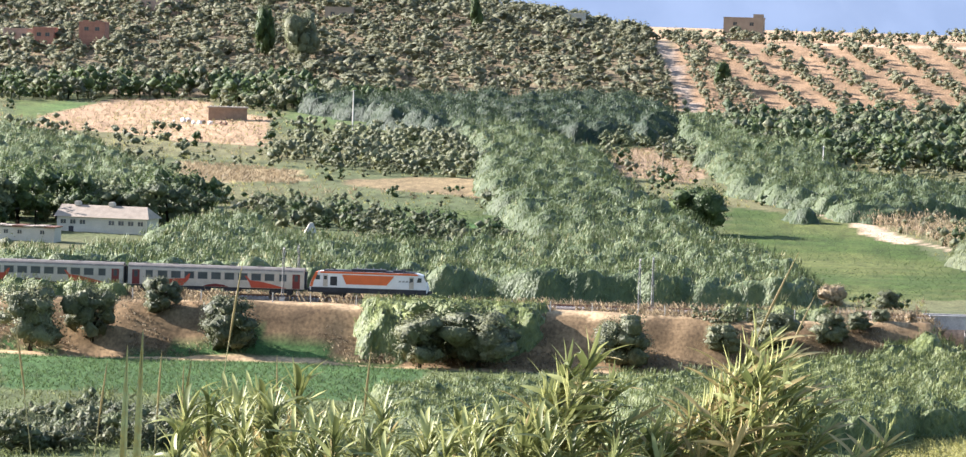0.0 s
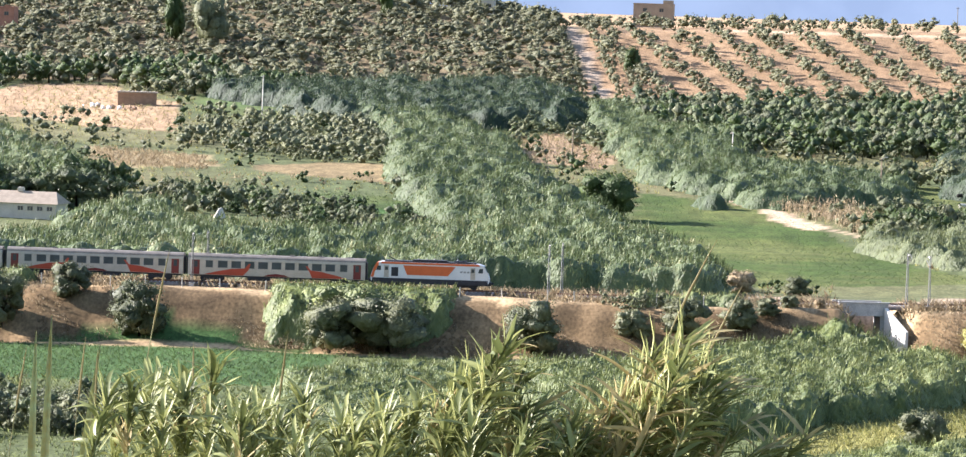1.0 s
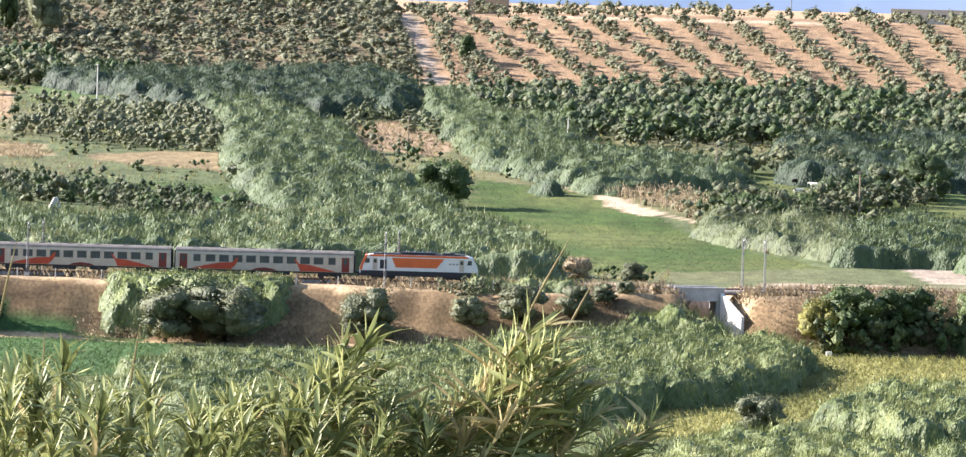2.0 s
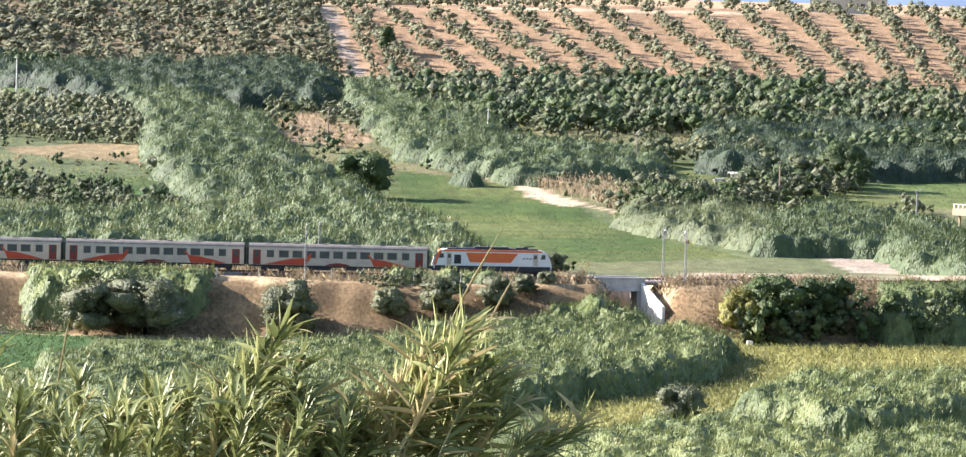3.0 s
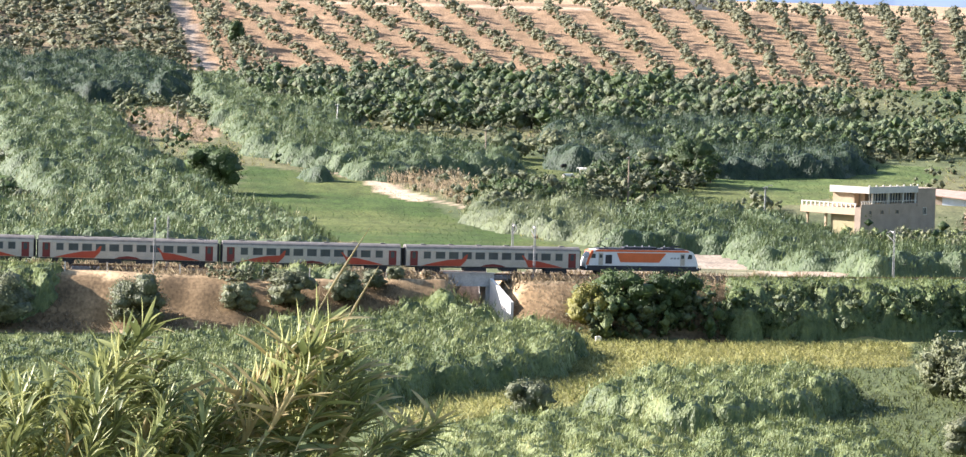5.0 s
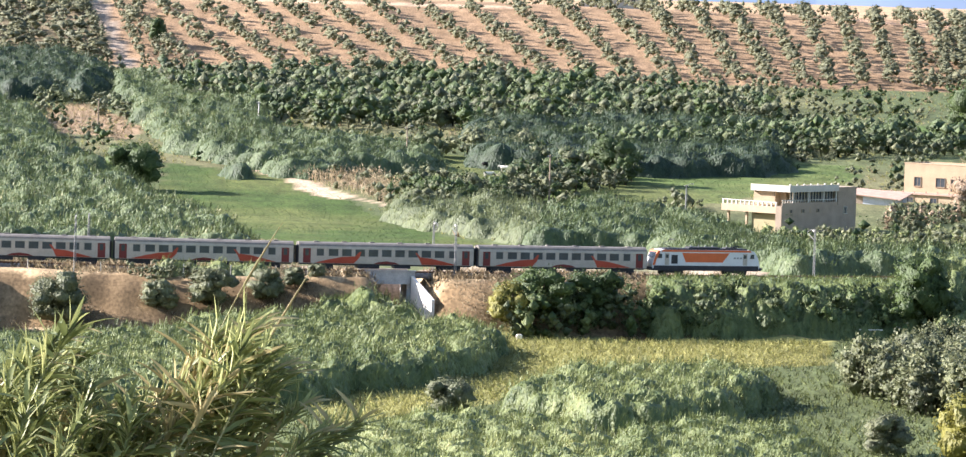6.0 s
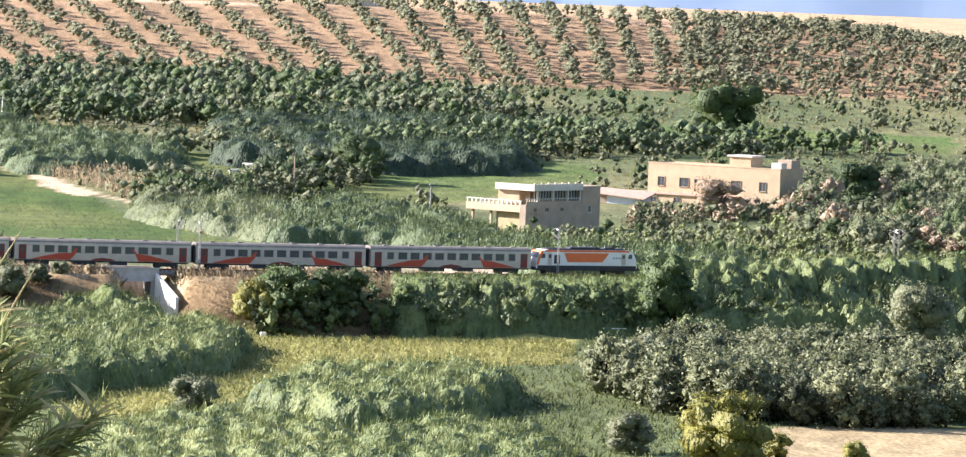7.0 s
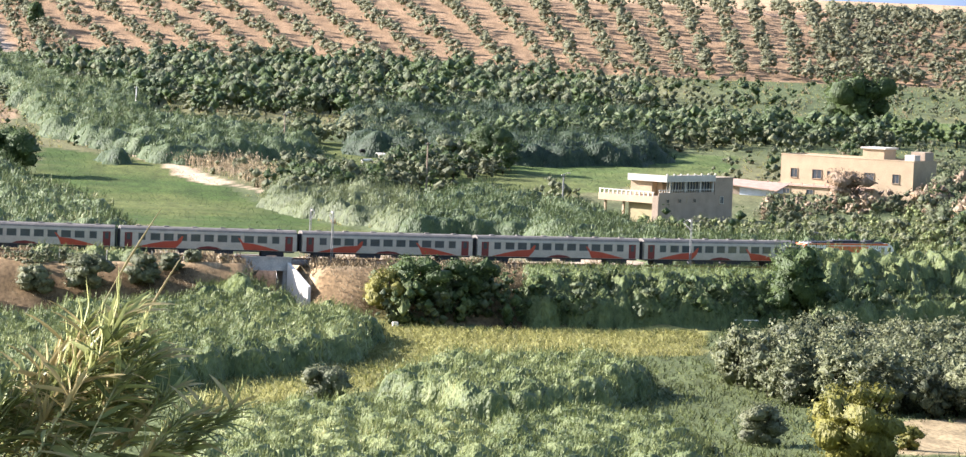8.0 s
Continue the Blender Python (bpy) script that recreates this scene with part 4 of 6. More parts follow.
def orchards():
    g = np.random.default_rng(7)
    pts = []
    x0 = -24.0
    while x0 < 226:
        m = np.interp(x0, [-30, 60, 110, 150, 200, 260], [-0.25, -0.22, -0.12, -0.01, 0.10, 0.16])
        for y in np.arange(1402, 1560, 4.3):
            if g.uniform() < 0.93:
                pts.append((x0 + m * (y - 1400) + g.normal() * 0.5, y + g.normal() * 0.7))
        x0 += np.interp(x0, [-30, 90, 150, 190, 220], [13.5, 12.5, 9.5, 8.5, 7.0])
    p = np.array(pts)
    lane = -30 - 0.105 * (p[:, 1] - 1400)
    p = p[(np.abs(p[:, 0] - lane) > 7) & ((np.abs(p[:, 1] - 1532) > 8) | (p[:, 0] > 90))]
    scatter("olive_orchard", HILL, p, 5.4, M["olive_hazed"], "rows of grey-green olive trees on red soil", "olive trees", seed=11, patch=40, flat=1.3, spread=(0.75, 1.15))
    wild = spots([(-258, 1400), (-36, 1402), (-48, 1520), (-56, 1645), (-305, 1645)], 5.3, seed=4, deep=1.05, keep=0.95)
    scatter("olive_grove", HILL, wild, 5.2, M["olive_hazed"], "dense grey-green olive grove covering the hill", "olive trees", seed=12, patch=40, flat=1.55, spread=(0.55, 1.35))
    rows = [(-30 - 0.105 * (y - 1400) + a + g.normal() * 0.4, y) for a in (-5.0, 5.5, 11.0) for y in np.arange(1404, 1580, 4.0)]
    scatter("olive_grove", HILL, rows, 4.0, M["olive_hazed"], "olive trees in rows along the hill lane", "olive trees", seed=15, patch=40, flat=1.1, spread=(0.7, 1.2))
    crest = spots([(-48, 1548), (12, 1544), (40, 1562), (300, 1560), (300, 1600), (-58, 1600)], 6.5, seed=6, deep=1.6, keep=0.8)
    scatter("olive_grove", HILL, crest, 4.2, M["olive_hazed"], "olive trees along the crest of the hill", "olive trees", seed=14, patch=40, flat=1.2, spread=(0.6, 1.2))
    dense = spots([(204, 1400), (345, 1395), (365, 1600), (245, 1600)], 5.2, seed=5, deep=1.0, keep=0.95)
    scatter("olive_grove", HILL, dense, 4.6, M["olive_hazed"], "dense olive plantation on the slope", "olive trees", seed=13, patch=40, flat=1.35, spread=(0.6, 1.3))


def tree(name, x, y, tall, kind, label, seed=1, wide=1.0, shape=None, **more):
    ob = new(name)
    ob.location = (x, y, gz(x, y))
    g = np.random.default_rng(seed)
    opts = dict(leaves=4200, leaf=0.021, lumps=26, fine=True)
    opts.update(more)
    v, f, n = crown(seed, **opts)
    v = v * (tall * wide, tall * wide, tall)
    part("crown", quads("crown", v, f, M[kind], np.full(len(v), g.uniform(0.2, 0.8)), n), None, ob)
    size = np.array((tall * wide, tall * wide, tall))
    v, f, n = stick((0, 0, -0.06), (0.02, 0.01, 0.34), 0.035, 0.026)
    part("trunk", quads("trunk", v * size, f, M["bark"], None, n), None, ob)
    for k in range(5):
        a = k * 1.257 + g.uniform(-0.4, 0.4)
        v, f, n = stick((0.02, 0.01, g.uniform(0.22, 0.32)), (math.cos(a) * 0.28, math.sin(a) * 0.28, g.uniform(0.55, 0.78)), 0.02, 0.007)
        part("limb", quads("limb", v * size, f, M["bark"], None, n), None, ob)
    return tagged(ob, label, "shrub" if "shrub" in name else "tree")


def single_trees():
    for name, x, y, tall, kind, label, wide, low in (
            ("olive_tree", -43, 666, 6.2, "olive", "dark old olive tree at the foot of the bank", 1.5, 0.05), ("olive_tree", -51, 664, 6.0, "olive", "grey bushy olive tree at the foot of the bank", 1.1, 0.0),
            ("fig_tree", -49, 672, 5.6, "reed", "pale green leafy tree on the bank", 1.6, -0.05), ("olive_tree", -23, 669, 5.8, "olive", "round grey-green olive on the bank", 1.25, 0.0),
            ("shrub", -2, 674, 4.2, "olive", "grey-green spreading shrub on the bank", 1.5, -0.1), ("shrub", 6, 676, 3.4, "olive", "grey-green shrub on top of the bank", 1.3, -0.1),
            ("shrub", -9, 673, 3.2, "olive", "low grey shrub on the bank", 1.4, -0.1), ("olive_tree", -106, 666, 7.5, "olive", "grey olive tree at the field edge", 1.1, 0.05),
            ("olive_tree", -98, 671, 6.0, "olive", "small grey olive on the slope", 1.1, 0.0), ("olive_tree", -78, 668, 6.8, "olive", "bushy olive on the slope", 1.0, 0.0),
            ("olive_tree", -89, 677, 4.0, "olive", "grey round olive at the top of the bank", 1.2, -0.05), ("fruit_tree", -19, 956, 7.5, "tree", "round dark green tree at the meadow edge", 1.25, 0.0),
            ("broadleaf_tree", 102, 694, 9.2, "tree", "tall dark green broadleaf tree before the railway", 0.85, 0.05), ("acacia", 45, 680, 5.2, "tree", "dark green spreading bush by the bridge", 1.5, -0.1),
            ("acacia", 53, 682, 5.0, "tree", "dark bush with arching branches", 1.5, -0.1), ("acacia", 40.5, 677, 4.8, "yellow", "yellow-green bush by the bridge", 1.0, -0.1),
            ("yellow_shrub", 80, 499, 7.0, "yellow", "yellow-green round bush on sandy ground", 1.1, -0.1), ("shrub", 13, 683, 1.7, "olive", "grey-green bush beside the bridge", 1.3, -0.1), ("shrub", 17.5, 685, 1.2, "drygrass", "pale dry bush beside the bridge", 1.3, -0.1), ("shrub", 10, 679, 2.2, "olive", "grey bush on the bank top", 1.4, -0.1),
            ("yellow_shrub", 88, 513, 2.2, "yellow", "small yellow-green bush on sandy ground", 1.3, -0.1), ("yellow_shrub", 96, 509, 2.0, "yellow", "small yellow-green bush on sandy ground", 1.3, -0.1), ("shrub", 72, 514, 3.6, "olive", "grey-green bush at the sand edge", 1.4, -0.1),
            ("shrub", 26, 547, 3.6, "olive", "grey shrub standing in the reeds", 1.3, -0.1),
            ("shrub", 6.5, 724, 2.9, "drygrass", "pale dry bush by the track road", 1.2, -0.1), ("shrub", 15, 724, 2.4, "olive", "grey bush by the track road", 1.4, -0.1),
            ("grey_tree", 139, 690, 7.2, "olive", "large grey-green spreading tree", 1.2, -0.05), ("tree", 81, 1009, 7.5, "tree", "dark green leafy tree on the pasture", 1.2, -0.05),
            ("tree", 187, 1180, 12.0, "tree", "large dark tree on the far pasture", 1.2, 0.0), ("cypress", -163, 1468, 14.0, "tree", "tall dark conical tree on the olive hill", 0.35, 0.0),
            ("eucalyptus", -151, 1456, 13.0, "olive", "tall pale grey-green tree on the hill", 0.75, 0.05), ("cypress", -102, 1527, 10.0, "tree", "dark conical tree on the hill", 0.35, 0.0),
            ("dead_shrub", 148, 946, 6.2, "dead", "brown dry bush before the long house", 1.3, -0.1), ("dead_shrub", 171, 950, 7.0, "dead", "brown dry tree beside the long house", 0.8, 0.0),
            ("tree", 178, 955, 9.0, "tree", "dark green tree beside the long house", 1.0, 0.0), ("tree", -22, 1440, 6.5, "tree", "dark leafy tree by the hill lane", 0.7, 0.0)):
        tree(name, x, y, tall * 1.3, kind, label, seed=int(abs(x) * 3 + y) % 97, wide=wide, low=low)


single_trees()


# ---- railway ----
RAIL = 2.62
XS = np.arange(-420.0, 420.0, 0.25)
ARC = np.concatenate([[0], np.cumsum(np.hypot(0.25, np.diff(track_y(XS))))])
ARC -= np.interp(0, XS, ARC)


def on_track(s, side=0.0):
    """The place and heading (degrees) at s metres along the line; side is to the left of travel."""
    x = float(np.interp(s, ARC, XS))
    y = float(track_y(x))
    h = math.atan2(0.0034 * max(x + 20, 0), 1)
    return x - math.sin(h) * side, y + math.cos(h) * side, math.degrees(h)


def sweep(name, outline, s0, s1, step, mat):
    """A cross-section (side, height) drawn along the line."""
    ss = np.arange(s0, s1 + step, step)
    v = np.array([(*on_track(s, a)[:2], z) for s in ss for a, z in outline])
    n, k = len(outline), len(ss)
    f = [(i * n + j, i * n + (j + 1) % n, (i + 1) * n + (j + 1) % n, (i + 1) * n + j) for i in range(k - 1) for j in range(n)]
    return quads(name, v, np.array(f), mat)


def railway():
    line = tagged(new("railway_track"), "single railway track on stone ballast", "railway track", kind="structure")
    part("ballast", sweep("ballast", [(-2.6, 1.75), (2.6, 1.75), (1.6, 2.36), (-1.6, 2.36)], -330, 330, 3, M["ballast"]), None, line)
    for a in (-0.75, 0.75):
        part("rail", sweep("rail", [(a - 0.06, 2.44), (a + 0.06, 2.44), (a + 0.035, RAIL), (a - 0.035, RAIL)], -330, 330, 3, M["rust"]), None, line)
    v, f = [], []
    for s in np.arange(-130, 170, 0.62):
        k = len(v)
        for z in (2.34, 2.45):
            for a, b in ((-1.25, -0.12), (1.25, -0.12), (1.25, 0.12), (-1.25, 0.12)):
                v.append((*on_track(s + b, a)[:2], z))
        f += [(k + 4, k + 5, k + 6, k + 7), (k, k + 1, k + 5, k + 4), (k + 1, k + 2, k + 6, k + 5), (k + 2, k + 3, k + 7, k + 6), (k + 3, k, k + 4, k + 7)]
    tagged(part("sleepers", quads("sleepers", np.array(v), np.array(f), M["concrete"]), None, line), kind="stuff")


def bridge():
    ob = tagged(new("culvert_bridge"), "small concrete railway bridge with white wing wall", "bridge", kind="structure")
    ob.location = (24.5, float(track_y(24.5)), 0)
    ob.rotation_euler.z = 0.13
    part("beam", boxes((-4.6, 2.6, -3.4, -3.0, 0.9, 2.75), (-4.6, 2.6, 3.0, 3.4, 0.9, 2.75)), M["concrete"], ob, "weathered grey concrete beam")
    part("deck", boxes((-4.6, 2.6, -2.995, 2.995, 1.2, 1.72)), M["concrete"], ob)
    part("coping", boxes((-4.75, 2.75, -3.55, -2.9, 2.75, 2.9)), M["concrete"], ob)
    for x in (-4.4, 1.5):
        part("abutment", boxes((x, x + 1.0, -3.0, 3.0, -6, 1.19)), M["concrete"], ob)
    for x, d in ((2.0, 1), (-4.3, -1)):
        bm = bmesh.new()
        a, b = Vector((x, -3.5, 0)), Vector((x + 1.6 * d, -12.3, 0))
        w = Vector((0.45, 0.12, 0))
        high, low = (2.1, -0.7) if d > 0 else (0.4, -2.6)
        add(bm, [(*a.xy, -6), (*b.xy, -6), (*(b + w).xy, -6), (*(a + w).xy, -6), (*a.xy, high), (*b.xy, low), (*(b + w).xy, low), (*(a + w).xy, high)],
            [(3, 2, 1, 0), (4, 5, 6, 7), (0, 1, 5, 4), (1, 2, 6, 5), (2, 3, 7, 6), (3, 0, 4, 7)])
        part("wing_wall", bm, M["limewash"], ob, "sunlit white wing wall")


def mast(s, side):
    x, y, h = on_track(s, side)
    ob = new("catenary_mast")
    ob.location, ob.rotation_euler.z = (x, y, gz(x, y)), radians(h)
    t = -1 if side > 0 else 1
    bm = bmesh.new()
    for dx in (-0.14, 0.14):
        tube(bm, [(dx, 0, 0), (dx * 0.6, 0, 7.8)], [0.07, 0.05], 4)
    for k in range(9):
        tube(bm, [(-0.14, 0, 0.4 + 0.8 * k), (0.14, 0, 0.8 + 0.8 * k)], [0.03, 0.03], 4)
    part("post", bm, M["steel"], ob)
    bm = bmesh.new()
    tube(bm, [(0, 0, 7.4), (0, t * 1.3, 7.7), (0, t * 2.6, 7.2)], [0.05, 0.05, 0.04], 5)
    tube(bm, [(0, 0, 6.1), (0, t * 2.5, 7.1)], [0.05, 0.04], 5)
    part("bracket_arm", bm, M["steel"], ob)
    bm = bmesh.new()
    tube(bm, [(0, t * 0.3, 7.46), (0, t * 0.75, 7.57)], [0.11, 0.11], 6)
    part("insulator", bm, M["limewash"], ob)
    part("footing", boxes((-0.45, 0.45, -0.45, 0.45, -0.3, 0.5)), M["concrete"], ob, bevel=0.04)
    tagged(ob, "galvanised lattice catenary mast beside the track", "mast", "catenary masts")


def bogie(parent, x):
    b = part("bogie", boxes((x - 1.6, x + 1.6, -1.05, -0.85, 0.35, 0.75), (x - 1.6, x + 1.6, 0.85, 1.05, 0.35, 0.75), (x - 0.3, x + 0.3, -0.85, 0.85, 0.4, 0.8)), M["dark"], parent)
    for dx in (-1.25, 1.25):
        for y in (-0.78, 0.72):
            bm = bmesh.new()
            tube(bm, [(x + dx, y, 0.46), (x + dx, y + 0.06, 0.46)], [0.46, 0.46], 14)
            part("wheel", bm, M["dark"], b)


def coach(shade):
    """A passenger coach, 26 m long, that faces +x; both sides alike."""
    ob = new("passenger_coach")
    L, W = 12.85, 1.41
    side = [(-W, 1.0), (-W - 0.02, 1.9), (-W, 3.3), (-W + 0.12, 3.62), (W - 0.12, 3.62), (W, 3.3), (W + 0.02, 1.9), (W, 1.0)]
    bm = bmesh.new()
    prism(bm, side, -L, L)
    part("body", bm, M["white"], ob, "pale grey-white coach side")
    bm = bmesh.new()
    prism(bm, [(-W + 0.04, 3.5), (-W + 0.2, 3.72), (-0.8, 3.95), (0, 4.05), (0.8, 3.95), (W - 0.2, 3.72), (W - 0.04, 3.5)], -L - 0.02, L + 0.02)
    for k in range(6):
        box(bm, -10.5 + 4.1 * k, -9.8 + 4.1 * k, -0.3, 0.3, 4.02, 4.14)
    part("roof", bm, shade, ob, "dull grey curved roof")
    part("underframe", boxes((-L + 0.3, L - 0.3, -1.2, 1.2, 0.78, 1.0), (-4.2, -1.0, -1.25, 1.25, 0.35, 0.8), (1.2, 3.6, -1.25, 1.25, 0.4, 0.8)), M["dark"], ob)
    for x in (-L - 0.12, L + 0.12):
        part("gangway", boxes((x - 0.14, x + 0.14, -0.75, 0.75, 1.0, 3.5)), M["dark"], ob)
    for x in (-9.4, 9.4):
        bogie(ob, x)
    for sgn in (-1, 1):
        y0, y1 = sgn * (W + 0.005), sgn * (W + 0.035)
        a, b = min(y0, y1), max(y0, y1)
        for k in range(11):
            x = -9.75 + 1.95 * k
            w = 0.48 if k in (0, 10) else 0.66
            win = part("window", boxes((x - w, x + w, a, b, 2.12, 3.05)), M["glass"], ob)
            part("window_frame", boxes((x - w - 0.06, x + w + 0.06, min(sgn * W, sgn * (W + 0.02)), max(sgn * W, sgn * (W + 0.02)), 2.05, 3.11)), M["steel"], win)
        for x in (-11.7, 11.7):
            d = part("door", boxes((x - 0.55, x + 0.55, a, b, 1.05, 3.2)), M["maroon"], ob)
            part("door_pane", boxes((x - 0.25, x + 0.25, b - 0.01 if sgn > 0 else a - 0.012, b + 0.012 if sgn > 0 else a + 0.01, 2.1, 3.0)), M["glass"], d)
        c0, c1 = sgn * (W + 0.036), sgn * (W + 0.05)
        for pts in ([(-10.6, 1.05), (-8.6, 1.55), (-6.6, 1.95), (-4.6, 2.08), (-4.0, 2.75), (-3.75, 2.75), (-4.0, 1.9), (-4.8, 1.05)],
                    [(4.2, 2.75), (4.5, 2.7), (5.0, 2.1), (6.6, 1.95), (8.4, 1.55), (10.4, 1.05), (5.2, 1.05), (4.8, 1.9)]):
            bm = bmesh.new()
            plate(bm, pts, c0, c1)
            part("livery_stripe", bm, M["orange"], ob, "red-orange swoosh")
        for pts in ([(-1.9, 1.03), (-1.2, 1.3), (0.0, 1.45), (1.2, 1.3), (1.9, 1.03)], ):
            bm = bmesh.new()
            plate(bm, pts, c0, c1)
            part("livery_stripe", bm, M["maroon"], ob, "dark red arch")
        bm = bmesh.new()
        plate(bm, [(-12.8, 3.14), (12.8, 3.14), (12.8, 3.3), (-12.8, 3.3)], c0, c1)
        part("livery_band", bm, M["paint"], ob, "white line above the windows")
    return tagged(ob, "grey-white passenger coach with red-orange swooshes on the track", "railway coach", "coaches of the train")


def locomotive():
    ob = new("locomotive")
    L, W = 8.55, 1.47
    bm = bmesh.new()
    shape = [(-L, 1.0), (-L - 0.05, 1.7), (-L + 0.25, 2.6), (-L + 0.75, 3.55), (-L + 1.5, 3.8), (L - 1.5, 3.8), (L - 0.75, 3.55), (L - 0.25, 2.6), (L + 0.05, 1.7), (L, 1.0)]
    plate(bm, shape, -W, W)
    part("body", bm, M["loco_white"], ob, "white cab body", bevel=0.07)
    part("roof", boxes((-6.6, 6.6, -1.25, 1.25, 3.8, 3.98), (-2.6, 2.4, -0.9, 0.9, 3.98, 4.18), (3.4, 5.2, -0.6, 0.6, 3.98, 4.15)), M["dark"], ob, bevel=0.04)
    part("skirt", boxes((-L + 0.15, L - 0.15, -W - 0.02, W + 0.02, 0.72, 1.5)), M["dark"], ob, "dark grey lower side", bevel=0.03)
    for e in (-1, 1):
        part("buffer_beam", boxes((e * (L + 0.1) - 0.2, e * (L + 0.1) + 0.2, -1.35, 1.35, 0.75, 1.25)), M["dark"], ob)
        for y in (-0.88, 0.88):
            bm = bmesh.new()
            tube(bm, [(e * (L + 0.2), y, 1.05), (e * (L + 0.62), y, 1.05), (e * (L + 0.66), y, 1.05)], [0.09, 0.09, 0.24], 10)
            part("buffer", bm, M["dark"], ob)
        bm = bmesh.new()
        x = L - 0.08
        add(bm, [(e * (x - 0.12), -1.25, 2.62), (e * (x - 0.12), 1.25, 2.62), (e * (x - 0.56), 1.15, 3.45), (e * (x - 0.56), -1.15, 3.45)], [(0, 1, 2, 3)])
        bmesh.ops.solidify(bm, geom=bm.faces[:], thickness=0.05)
        part("windscreen", bm, M["glass"], ob)
    bm = bmesh.new()
    plate(bm, [(-L - 0.02, 1.55), (-L + 0.3, 2.65), (-L + 0.75, 3.58), (-L + 1.1, 3.72), (-L + 1.1, 3.3), (-L + 0.55, 2.3), (-L + 0.4, 1.55)], -W - 0.02, W + 0.02)
    part("cab_stripe", bm, M["loco_orange"], ob, "orange cab end")
    for sgn in (-1, 1):
        c0, c1 = sgn * (W + 0.005), sgn * (W + 0.03)
        bm = bmesh.new()
        plate(bm, [(-3.9, 3.35), (-3.3, 1.98), (2.6, 1.98), (3.7, 3.35)], c0, c1)
        part("livery_panel", bm, M["loco_orange"], ob, "large orange side panel")
        bm = bmesh.new()
        plate(bm, [(-7.2, 3.5), (7.2, 3.5), (7.0, 3.78), (-7.0, 3.78)], c0, c1)
        part("livery_band", bm, M["loco_orange"], ob, "orange band along the roof edge")
        for x in (-7.45, 7.3):
            bm = bmesh.new()
            plate(bm, [(x - 0.35, 2.55), (x + 0.35, 2.55), (x + 0.35, 3.2), (x - 0.15, 3.2)], c0, c1)
            part("cab_window", bm, M["glass"], ob)
        for x in (-6.3, 6.2):
            d = part("cab_door", boxes((x - 0.35, x + 0.35, min(c0, c1), max(c0, c1), 1.55, 3.3)), M["white"], ob)
            part("door_pane", boxes((x - 0.22, x + 0.22, min(c0, c1) - 0.012, max(c0, c1) + 0.012, 2.6, 3.1)), M["glass"], d)
        part("grille", boxes((-5.6, -4.6, min(c0, c1), max(c0, c1), 1.75, 3.05)), M["dark"], ob)
        for k in range(4):
            bm = bmesh.new()
            plate(bm, [(4.3 + 0.5 * k, 2.5), (4.65 + 0.5 * k, 2.5), (4.75 + 0.5 * k, 2.75), (4.4 + 0.5 * k, 2.75)], c0, c1)
            part("lettering_bar", bm, M["train_grey"], ob)
    for x in (-5.1, 5.1):
        bogie(ob, x)
    bm = bmesh.new()
    for y in (-0.5, 0.5):
        tube(bm, [(-5.0, y, 4.0), (-6.4, y * 0.6, 4.65), (-5.0, y * 0.5, 5.3)], [0.05, 0.04, 0.03], 5)
    tube(bm, [(-5.0, -0.85, 5.3), (-5.0, 0.85, 5.3)], [0.05, 0.05], 5)
    part("pantograph", bm, M["dark"], ob, "raised current collector")
    bm = bmesh.new()
    for y in (-0.5, 0.5):
        tube(bm, [(4.6, y, 4.18), (6.2, y * 0.6, 4.32), (4.8, y * 0.5, 4.4)], [0.05, 0.04, 0.03], 5)
    part("pantograph", bm, M["dark"], ob, "folded current collector")
    for x in (-1.8, -0.6, 0.5, 1.6, 3.9):
        bm = bmesh.new()
        tube(bm, [(x, 0.3, 4.1), (x, 0.3, 4.42)], [0.1, 0.06], 6)
        part("insulator", bm, M["train_grey"], ob)
    return tagged(ob, "white electric locomotive with orange side panels", "locomotive")


railway()
bridge()
for s, side in ((-21.5, -3.4), (-19.8, 3.4), (31.2, 3.4), (33.0, -3.4), (88.5, -3.4), (150.0, -3.4), (155.0, 3.6), (-73.0, -3.4), (-71.5, 3.4)):
    mast(s, side)

LOCO = locomotive()
first = coach(M["roof"])
COACHES = [first] + [copy_thing(first, pose(0, 0, 0)) for _ in range(7)]


# ---- buildings ----
def wall_box(name, mat, parent, x0, x1, y0, y1, z0, z1, label=""):
    return part(name, boxes((x0, x1, y0, y1, z0, z1)), mat, parent, label, bevel=0.03)


